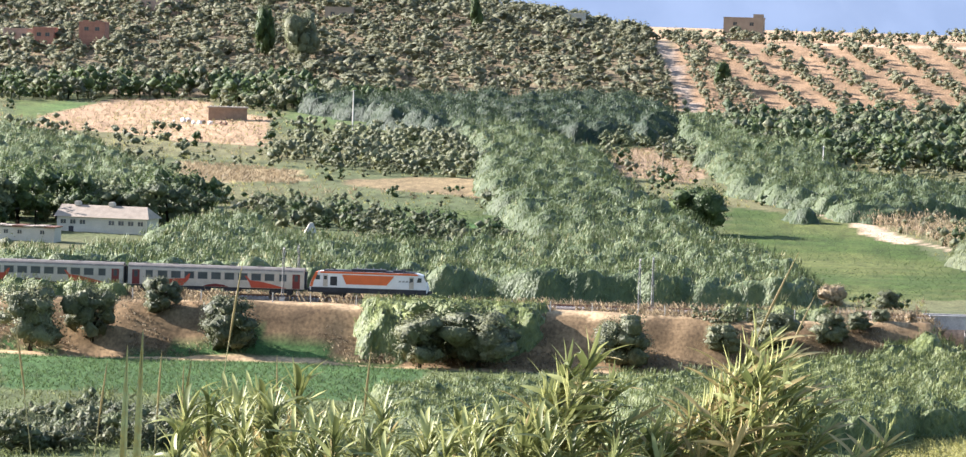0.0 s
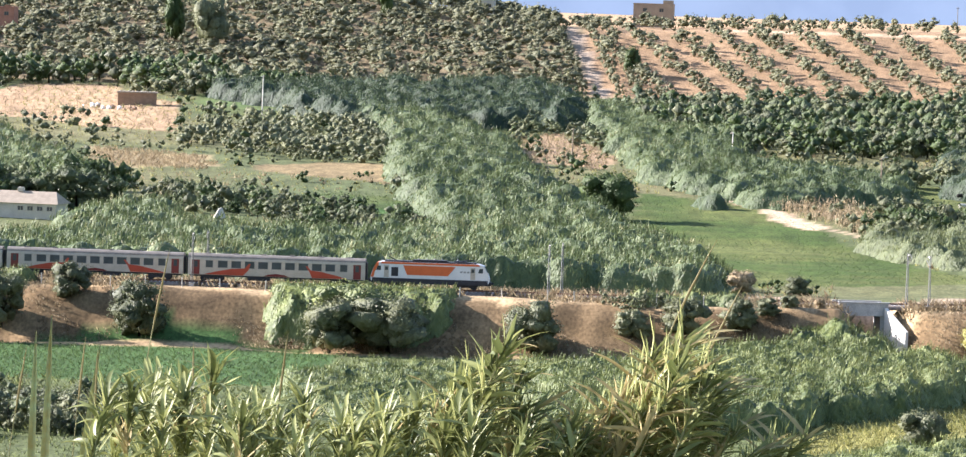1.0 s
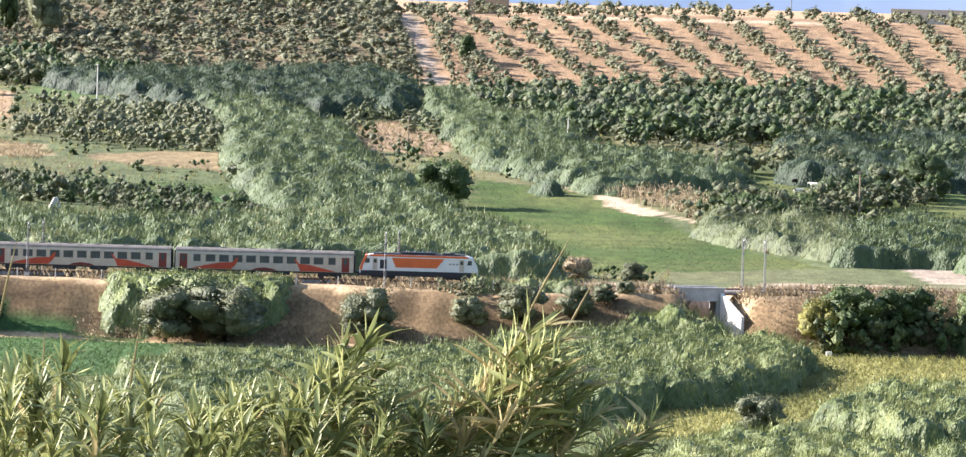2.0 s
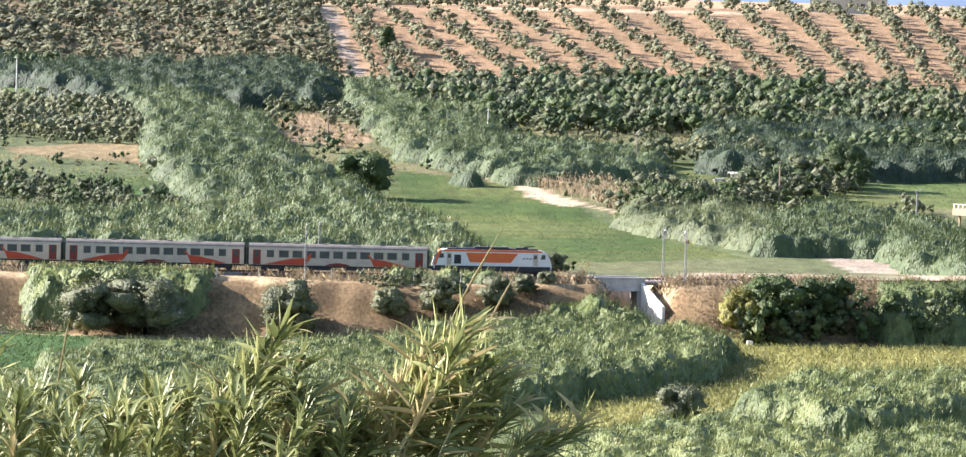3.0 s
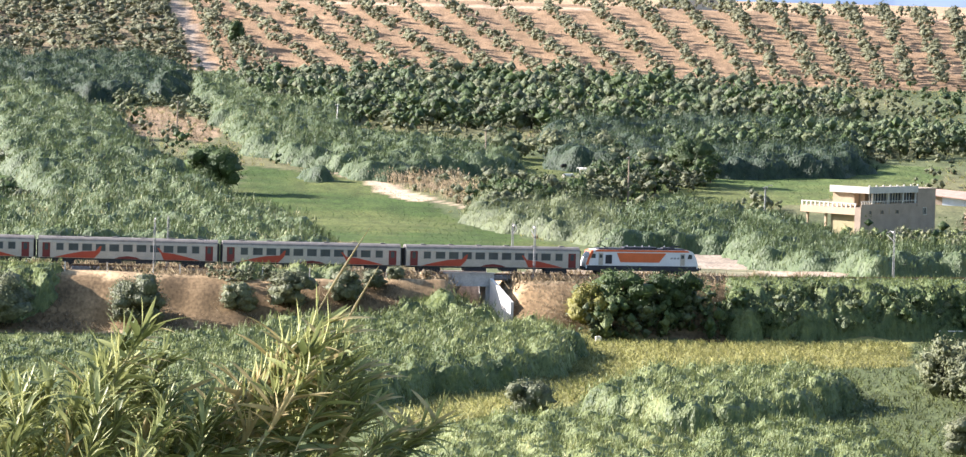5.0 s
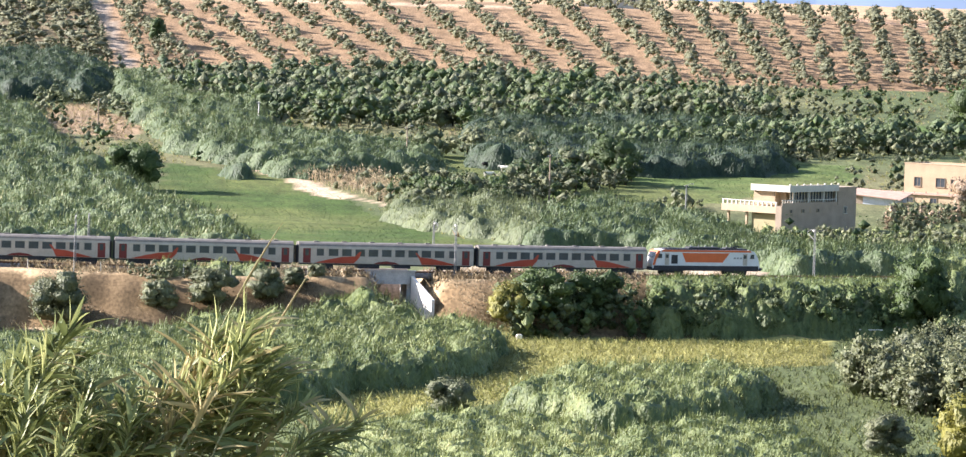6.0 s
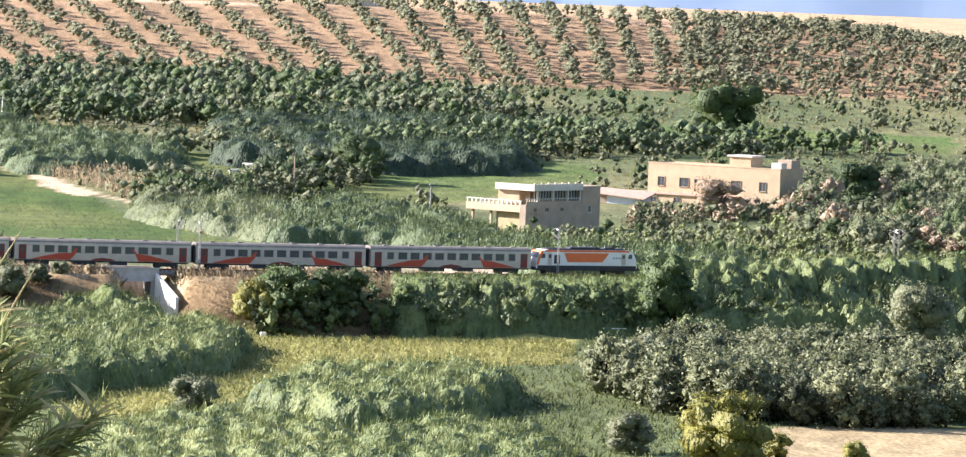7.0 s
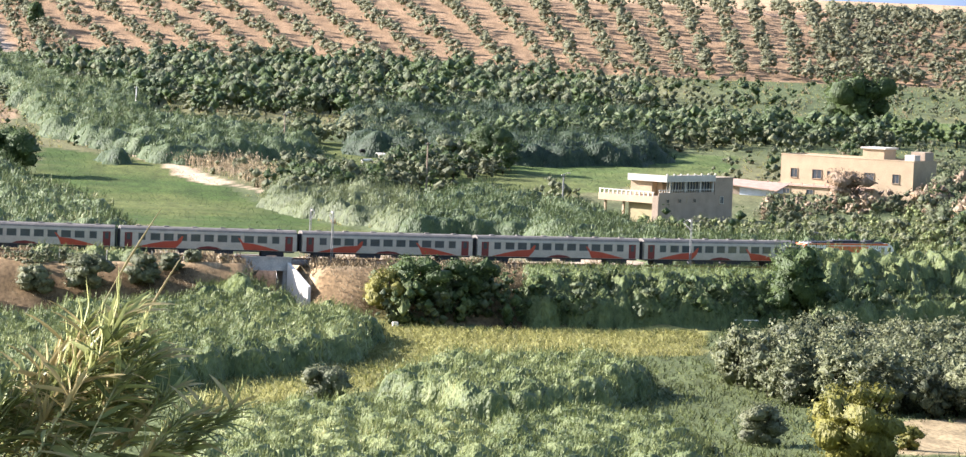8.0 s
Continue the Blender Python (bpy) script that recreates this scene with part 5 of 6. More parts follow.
def opening(parent, x, z, w, h, y=0.0, deep=0.22, frame=None, sill=True):
    """A window set back in a wall that faces -y: dark pane, frame and sill."""
    win = part("window", boxes((x - w / 2, x + w / 2, y - 0.005 + deep * 0.0 - 0.01, y + 0.03, z, z + h)), M["glass"], parent)
    t = 0.09
    part("window_frame", boxes((x - w / 2 - t, x - w / 2, y - 0.12, y + 0.03, z - t, z + h + t), (x + w / 2, x + w / 2 + t, y - 0.12, y + 0.03, z - t, z + h + t),
                               (x - w / 2, x + w / 2, y - 0.12, y + 0.03, z + h, z + h + t), (x - 0.03, x + 0.03, y - 0.04, y - 0.012, z, z + h)), frame or M["timber"], win)
    if sill:
        part("window_sill", boxes((x - w / 2 - 0.15, x + w / 2 + 0.15, y - 0.2, y + 0.03, z - t - 0.08, z - t)), frame or M["timber"], win)


def turned(name, x, y, dx, dy, z=None):
    """An empty at a corner; its x runs along (dx, dy), its front faces -y."""
    ob = new(name)
    ob.location, ob.rotation_euler.z = (x, y, gz(x, y) if z is None else z), math.atan2(dy, dx)
    return ob


def long_house():
    ob = turned("long_house", 139.7, 985, 24.6, -19.0, 2.2)
    n, d, h = 31.0, 10.0, 8.4
    wall_box("wall", M["cream"], ob, 0, n, 0, d, -1.0, h, "plain cream rendered walls")
    part("parapet", boxes((-0.06, n + 0.06, -0.06, 0.25, h, h + 0.22), (-0.06, n + 0.06, d - 0.2, d + 0.06, h, h + 0.22), (n - 0.2, n + 0.06, 0.25, d - 0.2, h, h + 0.22), (-0.06, 0.25, 0.25, d - 0.2, h, h + 0.22)), M["cream"], ob)
    wall_box("stair_head", M["cream"], ob, 17.2, 22.2, 3.5, 8.5, h, h + 2.1)
    part("stair_head_roof", boxes((16.8, 22.6, 3.1, 8.9, h + 2.1, h + 2.45)), M["paint"], ob)
    wall_box("roof_room", M["tan"], ob, 27.2, 30.4, 5.8, 9.6, h, h + 1.9)
    part("roof_tank", boxes((27.4, 29.8, 2.6, 5.0, h, h + 1.3)), M["paint"], ob, bevel=0.08)
    for x, w in ((3.2, 1.5), (8.6, 2.1), (16.2, 2.1), (20.8, 2.2), (27.0, 1.5)):
        opening(ob, x, 3.9, w, 1.75)
    door = part("balcony_door", boxes((11.1, 12.9, -0.02, 0.03, 3.1, 5.5)), M["glass"], ob)
    part("door_frame", boxes((10.95, 11.1, -0.14, 0.03, 3.1, 5.65), (12.9, 13.05, -0.14, 0.03, 3.1, 5.65), (11.1, 12.9, -0.14, 0.03, 5.5, 5.65)), M["timber"], door)
    wall_box("porch_wall", M["cream"], ob, 1.0, 21.0, -3.4, -0.01, -1.0, 2.2)
    part("porch_roof", boxes((-4.0, 22.0, -3.9, -0.02, 2.2, 2.55)), M["pink"], ob, "faded salmon terrace slab")
    for k in range(10):
        part("terrace_post", boxes((-3.6 + 2.7 * k, -3.4 + 2.7 * k, -3.8, -3.6, 2.55, 3.0)), M["pink"], ob)
    for x in (3.5, 9.0, 15.0):
        opening(ob, x, 0.2, 1.5, 1.4, y=-3.4)
    tagged(ob, "long two-storey cream house with a flat roof behind bushes", "house")
    shed = turned("lean_to_shed", 127.5, 972, 13.0, -7.0, 1.0)
    wall_box("wall", M["bluegrey"], shed, 2.0, 9.5, 0.4, 6.0, -2.0, 3.0, "faded blue-white sheet wall")
    wall_box("side_wall", M["tan"], shed, -1.0, 1.9, 0.8, 6.0, -2.0, 3.3)
    bm = bmesh.new()
    add(bm, [(-1.5, -0.3, 3.45), (10.5, -0.6, 2.55), (10.5, 6.4, 3.7), (-1.5, 6.4, 4.3), (-1.5, -0.3, 3.65), (10.5, -0.6, 2.75), (10.5, 6.4, 3.9), (-1.5, 6.4, 4.5)],
        [(3, 2, 1, 0), (4, 5, 6, 7), (0, 1, 5, 4), (1, 2, 6, 5), (2, 3, 7, 6), (3, 0, 4, 7)])
    part("roof", bm, M["pink"], shed, "rusty salmon sheet roof")
    part("gate", boxes((9.6, 12.0, 0.3, 0.42, -2.0, 2.2)), M["yellow_paint"], shed)
    tagged(shed, "low shed with pale blue sheet wall between two houses", "shed")


def terrace_house():
    ob = turned("terrace_house", 103.2, 888, 16.5, 19.0, 0.0)
    n, d = 25.0, 13.0
    wall_box("wall", M["tan"], ob, 0, n, 0, 1.4, -1.5, 5.2, "bare brown rendered wall")
    wall_box("rear_wall", M["tan"], ob, 9.7, n, 1.41, d, -1.5, 5.2)
    wall_box("upper_wall", M["tan"], ob, 18.8, n, 0.02, 8.5, 5.2, 8.3)
    part("upper_coping", boxes((18.7, n + 0.1, -0.06, 8.6, 8.3, 8.5)), M["tan"], ob)
    wall_box("loggia_back", M["cream"], ob, 3.0, 18.7, 3.6, 8.5, 5.2, 8.0)
    part("loggia_roof", boxes((2.2, 18.6, -0.25, 8.7, 7.75, 8.05)), M["paint"], ob, "white roof slab")
    part("loggia_parapet", boxes((2.2, 18.6, -0.25, -0.05, 8.05, 9.0), (2.2, 2.4, -0.05, 8.7, 8.05, 9.0)), M["paint"], ob, "white roof parapet")
    for k in range(8):
        part("parapet_post", boxes((2.25 + 2.3 * k, 2.55 + 2.3 * k, -0.32, -0.02, 9.0, 9.3)), M["paint"], ob)
    for k in range(16):
        part("loggia_mullion", boxes((4.0 + 0.95 * k, 4.14 + 0.95 * k, 0.9, 1.05, 5.9, 7.75)), M["paint"], ob)
    for x in (4.0, 9.0, 14.0, 18.3):
        part("loggia_column", boxes((x - 0.18, x + 0.18, 0.05, 0.4, 5.2, 7.75)), M["paint"], ob)
    part("loggia_glass", boxes((4.0, 18.4, 1.1, 1.14, 5.9, 7.7)), M["glass"], ob)
    part("loggia_sill", boxes((0.2, 18.6, 0.02, 0.2, 5.2, 5.75)), M["tan"], ob)
    for k in range(22):
        part("baluster", boxes((0.4 + 0.83 * k, 0.52 + 0.83 * k, 0.05, 0.17, 5.75, 6.2)), M["paint"], ob)
    part("handrail", boxes((0.2, 18.6, 0.0, 0.22, 6.2, 6.32)), M["paint"], ob)
    for x in (3.0, 7.0, 12.0):
        opening(ob, x, 3.9, 0.8, 0.6, sill=False, frame=M["tan"])
    opening(ob, 21.2, 3.6, 1.0, 1.2, frame=M["paint"])
    tagged(ob, "half-built brown house with white glazed upper loggia", "house")
    wing = turned("terrace_wing", 93.1, 899.6, 9.4, -10.8, 0.0)
    wall_box("wall", M["yellow_paint"], wing, 6.5, 13.6, 1.5, 6.0, -1.0, 3.6, "pale yellow wall below the terrace")
    wall_box("terrace_slab", M["cream"], wing, 0, 14.1, 0, 9.5, 3.7, 5.0, "cream concrete terrace edge")
    for k in range(13):
        part("baluster", boxes((0.2 + 1.12 * k, 0.5 + 1.12 * k, 0.05, 0.3, 5.0, 5.75)), M["paint"], wing)
    part("handrail", boxes((0.1, 14.1, 0.02, 0.33, 5.75, 5.9)), M["paint"], wing)
    wall_box("stair_head", M["cream"], wing, 8.2, 12.6, 4.0, 8.0, 5.0, 8.0)
    for x in (0.8, 5.5):
        part("pillar", boxes((x, x + 0.4, 0.8, 1.2, -1.0, 3.7)), M["cream"], wing)
    tagged(wing, "cream balustraded terrace on pillars beside the house", "terrace")


def farm_buildings():
    ob = turned("white_barn", -140.4, 911, 17.8, -3.5, 0.2)
    n, d, h = 18.2, 7.0, 3.1
    wall_box("wall", M["paint"], ob, 0, n, 0, d, -0.6, h, "whitewashed barn walls")
    bm = bmesh.new()
    add(bm, [(-0.5, -0.5, h), (n + 0.5, -0.5, h), (n - 1.2, d / 2, h + 2.2), (-0.3, d / 2, h + 2.2), (n + 0.5, d + 0.5, h), (-0.5, d + 0.5, h)], [(0, 1, 2, 3), (1, 4, 2), (3, 2, 4, 5), (0, 3, 5), (0, 5, 4, 1)])
    part("roof", bm, M["tile"], ob, "pale sunlit roof sheets")
    for x in (2.4, 9.3):
        part("roof_vent", boxes((x, x + 1.2, d / 2 - 0.6, d / 2 + 0.6, h + 2.0, h + 2.9)), M["paint"], ob, bevel=0.15)
    for k in range(9):
        if k not in (3, 4):
            opening(ob, 1.3 + 1.95 * k, 1.75, 1.1, 0.8, sill=False, frame=M["paint"])
    part("door", boxes((2.4, 3.4, -0.03, 0.03, -0.4, 1.3)), M["dark"], ob)
    tagged(ob, "long whitewashed barn with a pale roof", "barn")
    ob = turned("low_shed", -149, 876.5, 14.5, -1.5, 0.0)
    wall_box("wall", M["paint"], ob, 0, 13.8, 0, 5, -0.6, 2.6, "dirty whitewashed wall")
    for k in range(7):
        part("roof_sheet", boxes((-0.3 + 2.05 * k, 1.72 + 2.05 * k, -0.4, 5.3, 2.6 + 0.08 * (k % 3), 2.85 + 0.1 * (k % 2))), M["tile"] if k % 3 else M["rust"], ob)
    for x in (1.5, 4.6, 7.2, 11.5):
        opening(ob, x, 1.4, 0.8, 0.7, sill=False, frame=M["paint"])
    tagged(ob, "low whitewashed shed with patched sheet roof", "shed")
    ob = turned("mud_brick_shed", -157.4, 1283, 10.2, 1.0)
    wall_box("wall", M["mud"], ob, 0, 10.3, 0, 6, -0.5, 3.3, "brown mud-brick wall")
    part("roof", boxes((-0.4, 10.7, -0.4, 6.4, 3.3, 3.7)), M["tile"], ob, bevel=0.1)
    for k in range(9):
        part("roof_stone", boxes((0.3 + 1.15 * k, 0.75 + 1.15 * k, 0.0, 0.5, 3.7, 3.95)), M["limewash"], ob, bevel=0.08)
    tagged(ob, "brown mud-brick shed with stones on its flat roof", "shed")
    g = random.Random(3)
    for k in range(14):
        x, y = -166 + g.uniform(0, 22), 1268 + g.uniform(-12, 12)
        bm = bmesh.new()
        bmesh.ops.create_icosphere(bm, subdivisions=1, radius=g.uniform(0.4, 1.0))
        for v in bm.verts:
            v.co *= g.uniform(0.7, 1.2)
        o = part("rubble_stone", bm, M["limewash"] if k % 2 else M["mud"])
        o.location = (x, y, gz(x, y) + 0.25)
        tagged(o, "pale broken stone lying by the shed", "stone", "rubble by the shed")
    for name, x, y, n, h, mat, label in (("brick_house", -222, 1475, 8.2, 8.2, "brick", "unfinished red block house on the olive hill"), ("small_house", -246, 1477, 9.5, 5.2, "pink", "low pink house on the olive hill"),
                                         ("small_house", -236, 1473, 6.5, 6.4, "brick", "small red block house on the olive hill"), ("hut", -152, 1538, 9.0, 5.0, "tan", "long low hut among olive trees"),
                                         ("hill_house", -24.6, 1592, 13.2, 7.8, "tan", "unfinished flat-roofed house on the skyline"), ("hill_house", 118, 1625, 26.0, 4.5, "paint", "white wall on the skyline"),
                                         ("hut", -74, 1548, 5.0, 5.0, "paint", "small pale hut among olive trees"), ("small_house", -214, 1545, 14.0, 5.4, "pink", "pale house among olive trees")):
        ob = turned(name, x, y, 1, -0.08)
        wall_box("wall", M[mat], ob, 0, n, 0, 6, -2.0, h)
        part("parapet", boxes((-0.12, n + 0.12, -0.12, 6.12, h, h + 0.35)), M[mat], ob)
        for k in range(2 if n < 20 else 5):
            opening(ob, n * (k + 0.7) / (2.4 if n < 20 else 5.4), h - 2.4 if h > 4 else h - 1.7, 1.3, 1.1, sill=False)
        if name == "hill_house" and n < 20:
            wall_box("roof_room", M["tan"], ob, n - 3.5, n - 0.3, 1.5, 5, h, h + 1.5)
        if name == "brick_house":
            for x2, z in ((0.6, 0.4), (4.6, 0.4)):
                part("stepped_parapet", boxes((x2 + 0.6, x2 + 2.4, -0.13, 0.3, h + 0.35, h + 0.8)), M["brick"], ob)
        tagged(ob, label, "house")


def pole(x, y, h, mat, label, lamp=False, lean=0.0):
    ob = new("utility_pole")
    ob.location, ob.rotation_euler.y = (x, y, gz(x, y)), lean
    bm = bmesh.new()
    tube(bm, [(0, 0, -0.5), (0, 0, h)], [0.2, 0.13], 8)
    part("shaft", bm, M[mat], ob)
    part("crossarm", boxes((-0.5, 0.5, -0.06, 0.06, h - 0.5, h - 0.36)), M["dark"], ob)
    for dx in (-0.4, 0.4):
        bm = bmesh.new()
        tube(bm, [(dx, 0, h - 0.36), (dx, 0, h - 0.12)], [0.06, 0.04], 6)
        part("insulator", bm, M["limewash"], ob)
    if lamp:
        bm = bmesh.new()
        tube(bm, [(0, 0, h - 0.2), (0.5, -0.2, h + 0.15), (0.9, -0.3, h + 0.2)], [0.05, 0.05, 0.04], 6)
        part("lamp_arm", bm, M["steel"], ob)
        part("lamp_head", boxes((0.7, 1.35, -0.45, -0.15, h + 0.12, h + 0.3)), M["paint"], ob, bevel=0.04)
    tagged(ob, label, "pole", "poles across the valley")


def cow(x, y, turn, mat, label, lying=False, size=1.0):
    ob = new("cow")
    ob.location, ob.rotation_euler.z = (x, y, gz(x, y) - (0.45 * size if lying else 0)), radians(turn)
    ob.scale = (size,) * 3
    bm = bmesh.new()
    tube(bm, [(-0.95, 0, 1.05), (-0.75, 0, 1.05), (0, 0, 1.0), (0.6, 0, 1.05), (0.85, 0, 1.15)], [0.15, 0.36, 0.40, 0.36, 0.2], 10)
    part("body", bm, M[mat], ob)
    bm = bmesh.new()
    tube(bm, [(0.75, 0, 1.15), (1.05, 0, 1.3), (1.15, 0, 1.32), (1.5, 0, 1.12)], [0.2, 0.16, 0.17, 0.09], 8)
    part("head", bm, M[mat], ob)
    for lx in (-0.7, 0.6):
        for ly in (-0.2, 0.2):
            bm = bmesh.new()
            tube(bm, [(lx, ly, 0.9), (lx + 0.04, ly, 0.45), (lx, ly, 0.02)], [0.13, 0.075, 0.06], 6)
            part("leg", bm, M[mat], ob)
    bm = bmesh.new()
    tube(bm, [(-0.95, 0, 1.2), (-1.1, 0, 0.9), (-1.08, 0, 0.5)], [0.04, 0.03, 0.04], 5)
    part("tail", bm, M[mat], ob)
    tagged(ob, label, "cow", "grazing herd")


long_house()
terrace_house()
farm_buildings()
for row in ((-116, 1257, 10.6, "limewash", "tall pale concrete pole by the upper field"), (-30, 1101, 9.0, "timber", "wooden pole on the dry slope", False, 0.02), (7, 1139, 7.0, "limewash", "short pale pole in the reeds"),
            (39, 1044, 8.2, "timber", "wooden pole with a street lamp head", True, -0.02), (64, 951, 9.6, "timber", "brown wooden pole by the pasture"), (90, 937, 5.4, "steel", "street lamp pole behind the reeds", True),
            (-164, 1420, 7.0, "timber", "pole at the foot of the olive hill"), (-196, 1470, 8.0, "timber", "pole by the brick house"), (85, 1640, 9.0, "steel", "thin mast on the skyline")):
    pole(*row)
for row in ((56, 1039, 20, "hide_dark", "black cow standing on the pasture"), (59.5, 1030, 160, "hide_white", "white cow standing on the pasture"), (55, 1011, 15, "hide_white", "white cow grazing on the pasture"),
            (57, 1006, 170, "hide_dark", "dark cow grazing on the pasture"), (61, 1006, 30, "hide_white", "pale calf lying on the pasture", True, 0.9), (65, 1001, 10, "hide_white", "pale calf lying on the pasture", True, 0.8),
            (49.5, 998, 200, "hide_dark", "black cow near the bushes"), (51.5, 994, 80, "hide_white", "white calf near the bushes", False, 0.8), (67, 1002, 190, "hide_white", "pale sheep-sized calf on the pasture", True, 0.7), (40, 1075, 10, "hide_white", "small pale calf far on the pasture", False, 0.8)):
    cow(*row)


def fence():
    g = random.Random(8)
    bm = bmesh.new()
    box(bm, -0.07, 0.07, -0.07, 0.07, -0.3, 1.55)
    me = mesh_of("fence_post", bm, M["limewash"], 0.015)
    for k in range(-20, 5):
        s = k * 5.6 + g.uniform(-1.2, 1.2)
        x, y, _ = on_track(s, -9.2)
        ob = new("fence_post", me)
        ob.location, ob.rotation_euler.y = (x, y, gz(x, y)), g.uniform(-0.06, 0.06)
        tagged(ob, "pale concrete fence post along the top of the bank", "fence post", "fence posts on the bank")


fence()


def small_things():
    ob = turned("tent", -93, 925, 1, 0.2)
    bm = bmesh.new()
    add(bm, [(-1.2, -1.1, 0), (1.2, -1.1, 0), (1.2, 1.1, 0), (-1.2, 1.1, 0), (-0.2, -0.3, 2.0), (0.5, -0.3, 2.1), (0.5, 0.4, 2.1), (-0.2, 0.4, 2.0)],
        [(0, 1, 5, 4), (1, 2, 6, 5), (2, 3, 7, 6), (3, 0, 4, 7), (4, 5, 6, 7), (3, 2, 1, 0)])
    part("canvas", bm, M["paint"], ob, bevel=0.1)
    tagged(ob, "small pale canvas hut among the reeds", "hut")
    ob = turned("wooden_frame", 92, 688, 1, 0.2)
    for x in (0, 1.6, 3.2):
        part("post", boxes((x - 0.06, x + 0.06, -0.06, 0.06, -0.2, 1.5)), M["timber"], ob)
    for z in (0.7, 1.3):
        part("rail", boxes((-0.2, 3.4, -0.1, -0.06, z, z + 0.14)), M["limewash"], ob)
    tagged(ob, "pale timber frame standing before the reeds", "frame")
    ob = turned("pump_box", 41.5, 670, 1, 0.1)
    part("housing", boxes((-0.4, 0.4, -0.3, 0.3, 0, 0.7)), M["limewash"], ob, bevel=0.05)
    part("pipe", boxes((0.4, 1.2, -0.08, 0.08, 0.1, 0.26)), M["dark"], ob)
    tagged(ob, "small white pump box at the field edge", "pump")


small_things()


# ---- palm ----
def palm(x, y, h):
    ob = new("palm_tree")
    ob.location = (x, y, gz(x, y))
    bm = bmesh.new()
    tube(bm, [(0, 0, -0.3), (0.1, 0, h * 0.5), (0, 0, h)], [0.4, 0.32, 0.3], 8)
    part("trunk", bm, M["bark"], ob)
    g = np.random.default_rng(4)
    for k in range(18):
        a, up = k * 2.4, g.uniform(0.1, 1.0)
        pts = [np.array((math.cos(a) * r, math.sin(a) * r, h + up * r * 0.9 - 0.22 * r * r)) for r in np.linspace(0.1, 3.2, 7)]
        out = []
        for p, q in zip(pts, pts[1:]):
            d = unit(q - p)
            s = unit(np.cross(d, (0, 0, 1)))
            for e in (-1, 1):
                for j in range(3):
                    c = p + (q - p) * j / 3
                    al = unit(s * e + d * 0.7 - np.array((0, 0, 0.3))) * 0.33
                    out.append((c + al, al, d * 0.06))
        c, al, ac = (np.array([o[i] for o in out]) for i in range(3))
        v, f, _ = kites(c, al, ac)
        part("frond", quads("frond", v, f, M["tree"], np.full(len(v), 0.6)), None, ob)
    tagged(ob, "short palm with arching fronds on the pasture", "palm tree")


palm(215, 1142, 4.0)


# ---- reeds close to the camera ----
def blade(length, wide, droop, curl, n=6):
    """A long pointed blade along +x with a keel, and its faces."""
    v = []
    for i in range(n + 1):
        u = i / n
        w = wide * (0.45 + 1.5 * u) * (1 - u) ** 0.8 if u > 0 else wide * 0.4
        x, z, y = length * u * (1 - 0.25 * droop * u), length * (0.08 * u - droop * u ** 2.4), curl * length * u * u
        v += [(x, y - w, z + 0.4 * w), (x, y, z), (x, y + w, z + 0.4 * w)]
    f = [(3 * i + j, 3 * i + j + 1, 3 * i + j + 4, 3 * i + j + 3) for i in range(n) for j in range(2)]
    return np.array(v), np.array(f)


def leaf_mesh(k, mat, tone, stiff):
    g = np.random.default_rng(300 + k)
    v, f = blade(g.uniform(0.26, 0.46), g.uniform(0.024, 0.036) if stiff else g.uniform(0.03, 0.044), g.uniform(0.0, 0.22) if stiff else g.uniform(0.2, 0.8), g.uniform(-0.1, 0.1))
    return quads("leaf", v, f, mat, np.full(len(v), tone))


def fan_mesh(k, mat, tone):
    """The tuft at the tip of a cane: stiff young leaves that spread round +x."""
    g = np.random.default_rng(340 + k)
    vs, fs, ts, c = [], [], [], 0
    for i in range(13):
        v, f = blade(g.uniform(0.2, 0.42), g.uniform(0.019, 0.029), g.uniform(-0.05, 0.2), g.uniform(-0.1, 0.1), 4)
        turn = Euler((g.uniform(0, 6.28), 0, 0)).to_matrix() @ Euler((0, radians(g.uniform(6, 62)), 0)).to_matrix()
        v = v @ np.array(turn).T + (-0.02 * i, 0, 0)
        vs.append(v), fs.append(f + c), ts.append(np.full(len(v), np.clip(tone + g.uniform(-0.3, 0.3), 0, 1)))
        c += len(v)
    return quads("top_leaves", np.concatenate(vs), np.concatenate(fs), mat, np.concatenate(ts))


SOFT = [leaf_mesh(k, M["cane"], 0.1 + 0.14 * k, False) for k in range(6)]
STIFF = [leaf_mesh(k + 6, M["cane"], 0.1 + 0.16 * k, True) for k in range(6)]
STRAW = [leaf_mesh(k + 12, M["cane_dry"], 0.2 + 0.2 * k, True) for k in range(3)]
FANS = [fan_mesh(k, M["cane"], 0.3 + 0.2 * k) for k in range(3)] + [fan_mesh(3, M["cane_dry"], 0.5)]


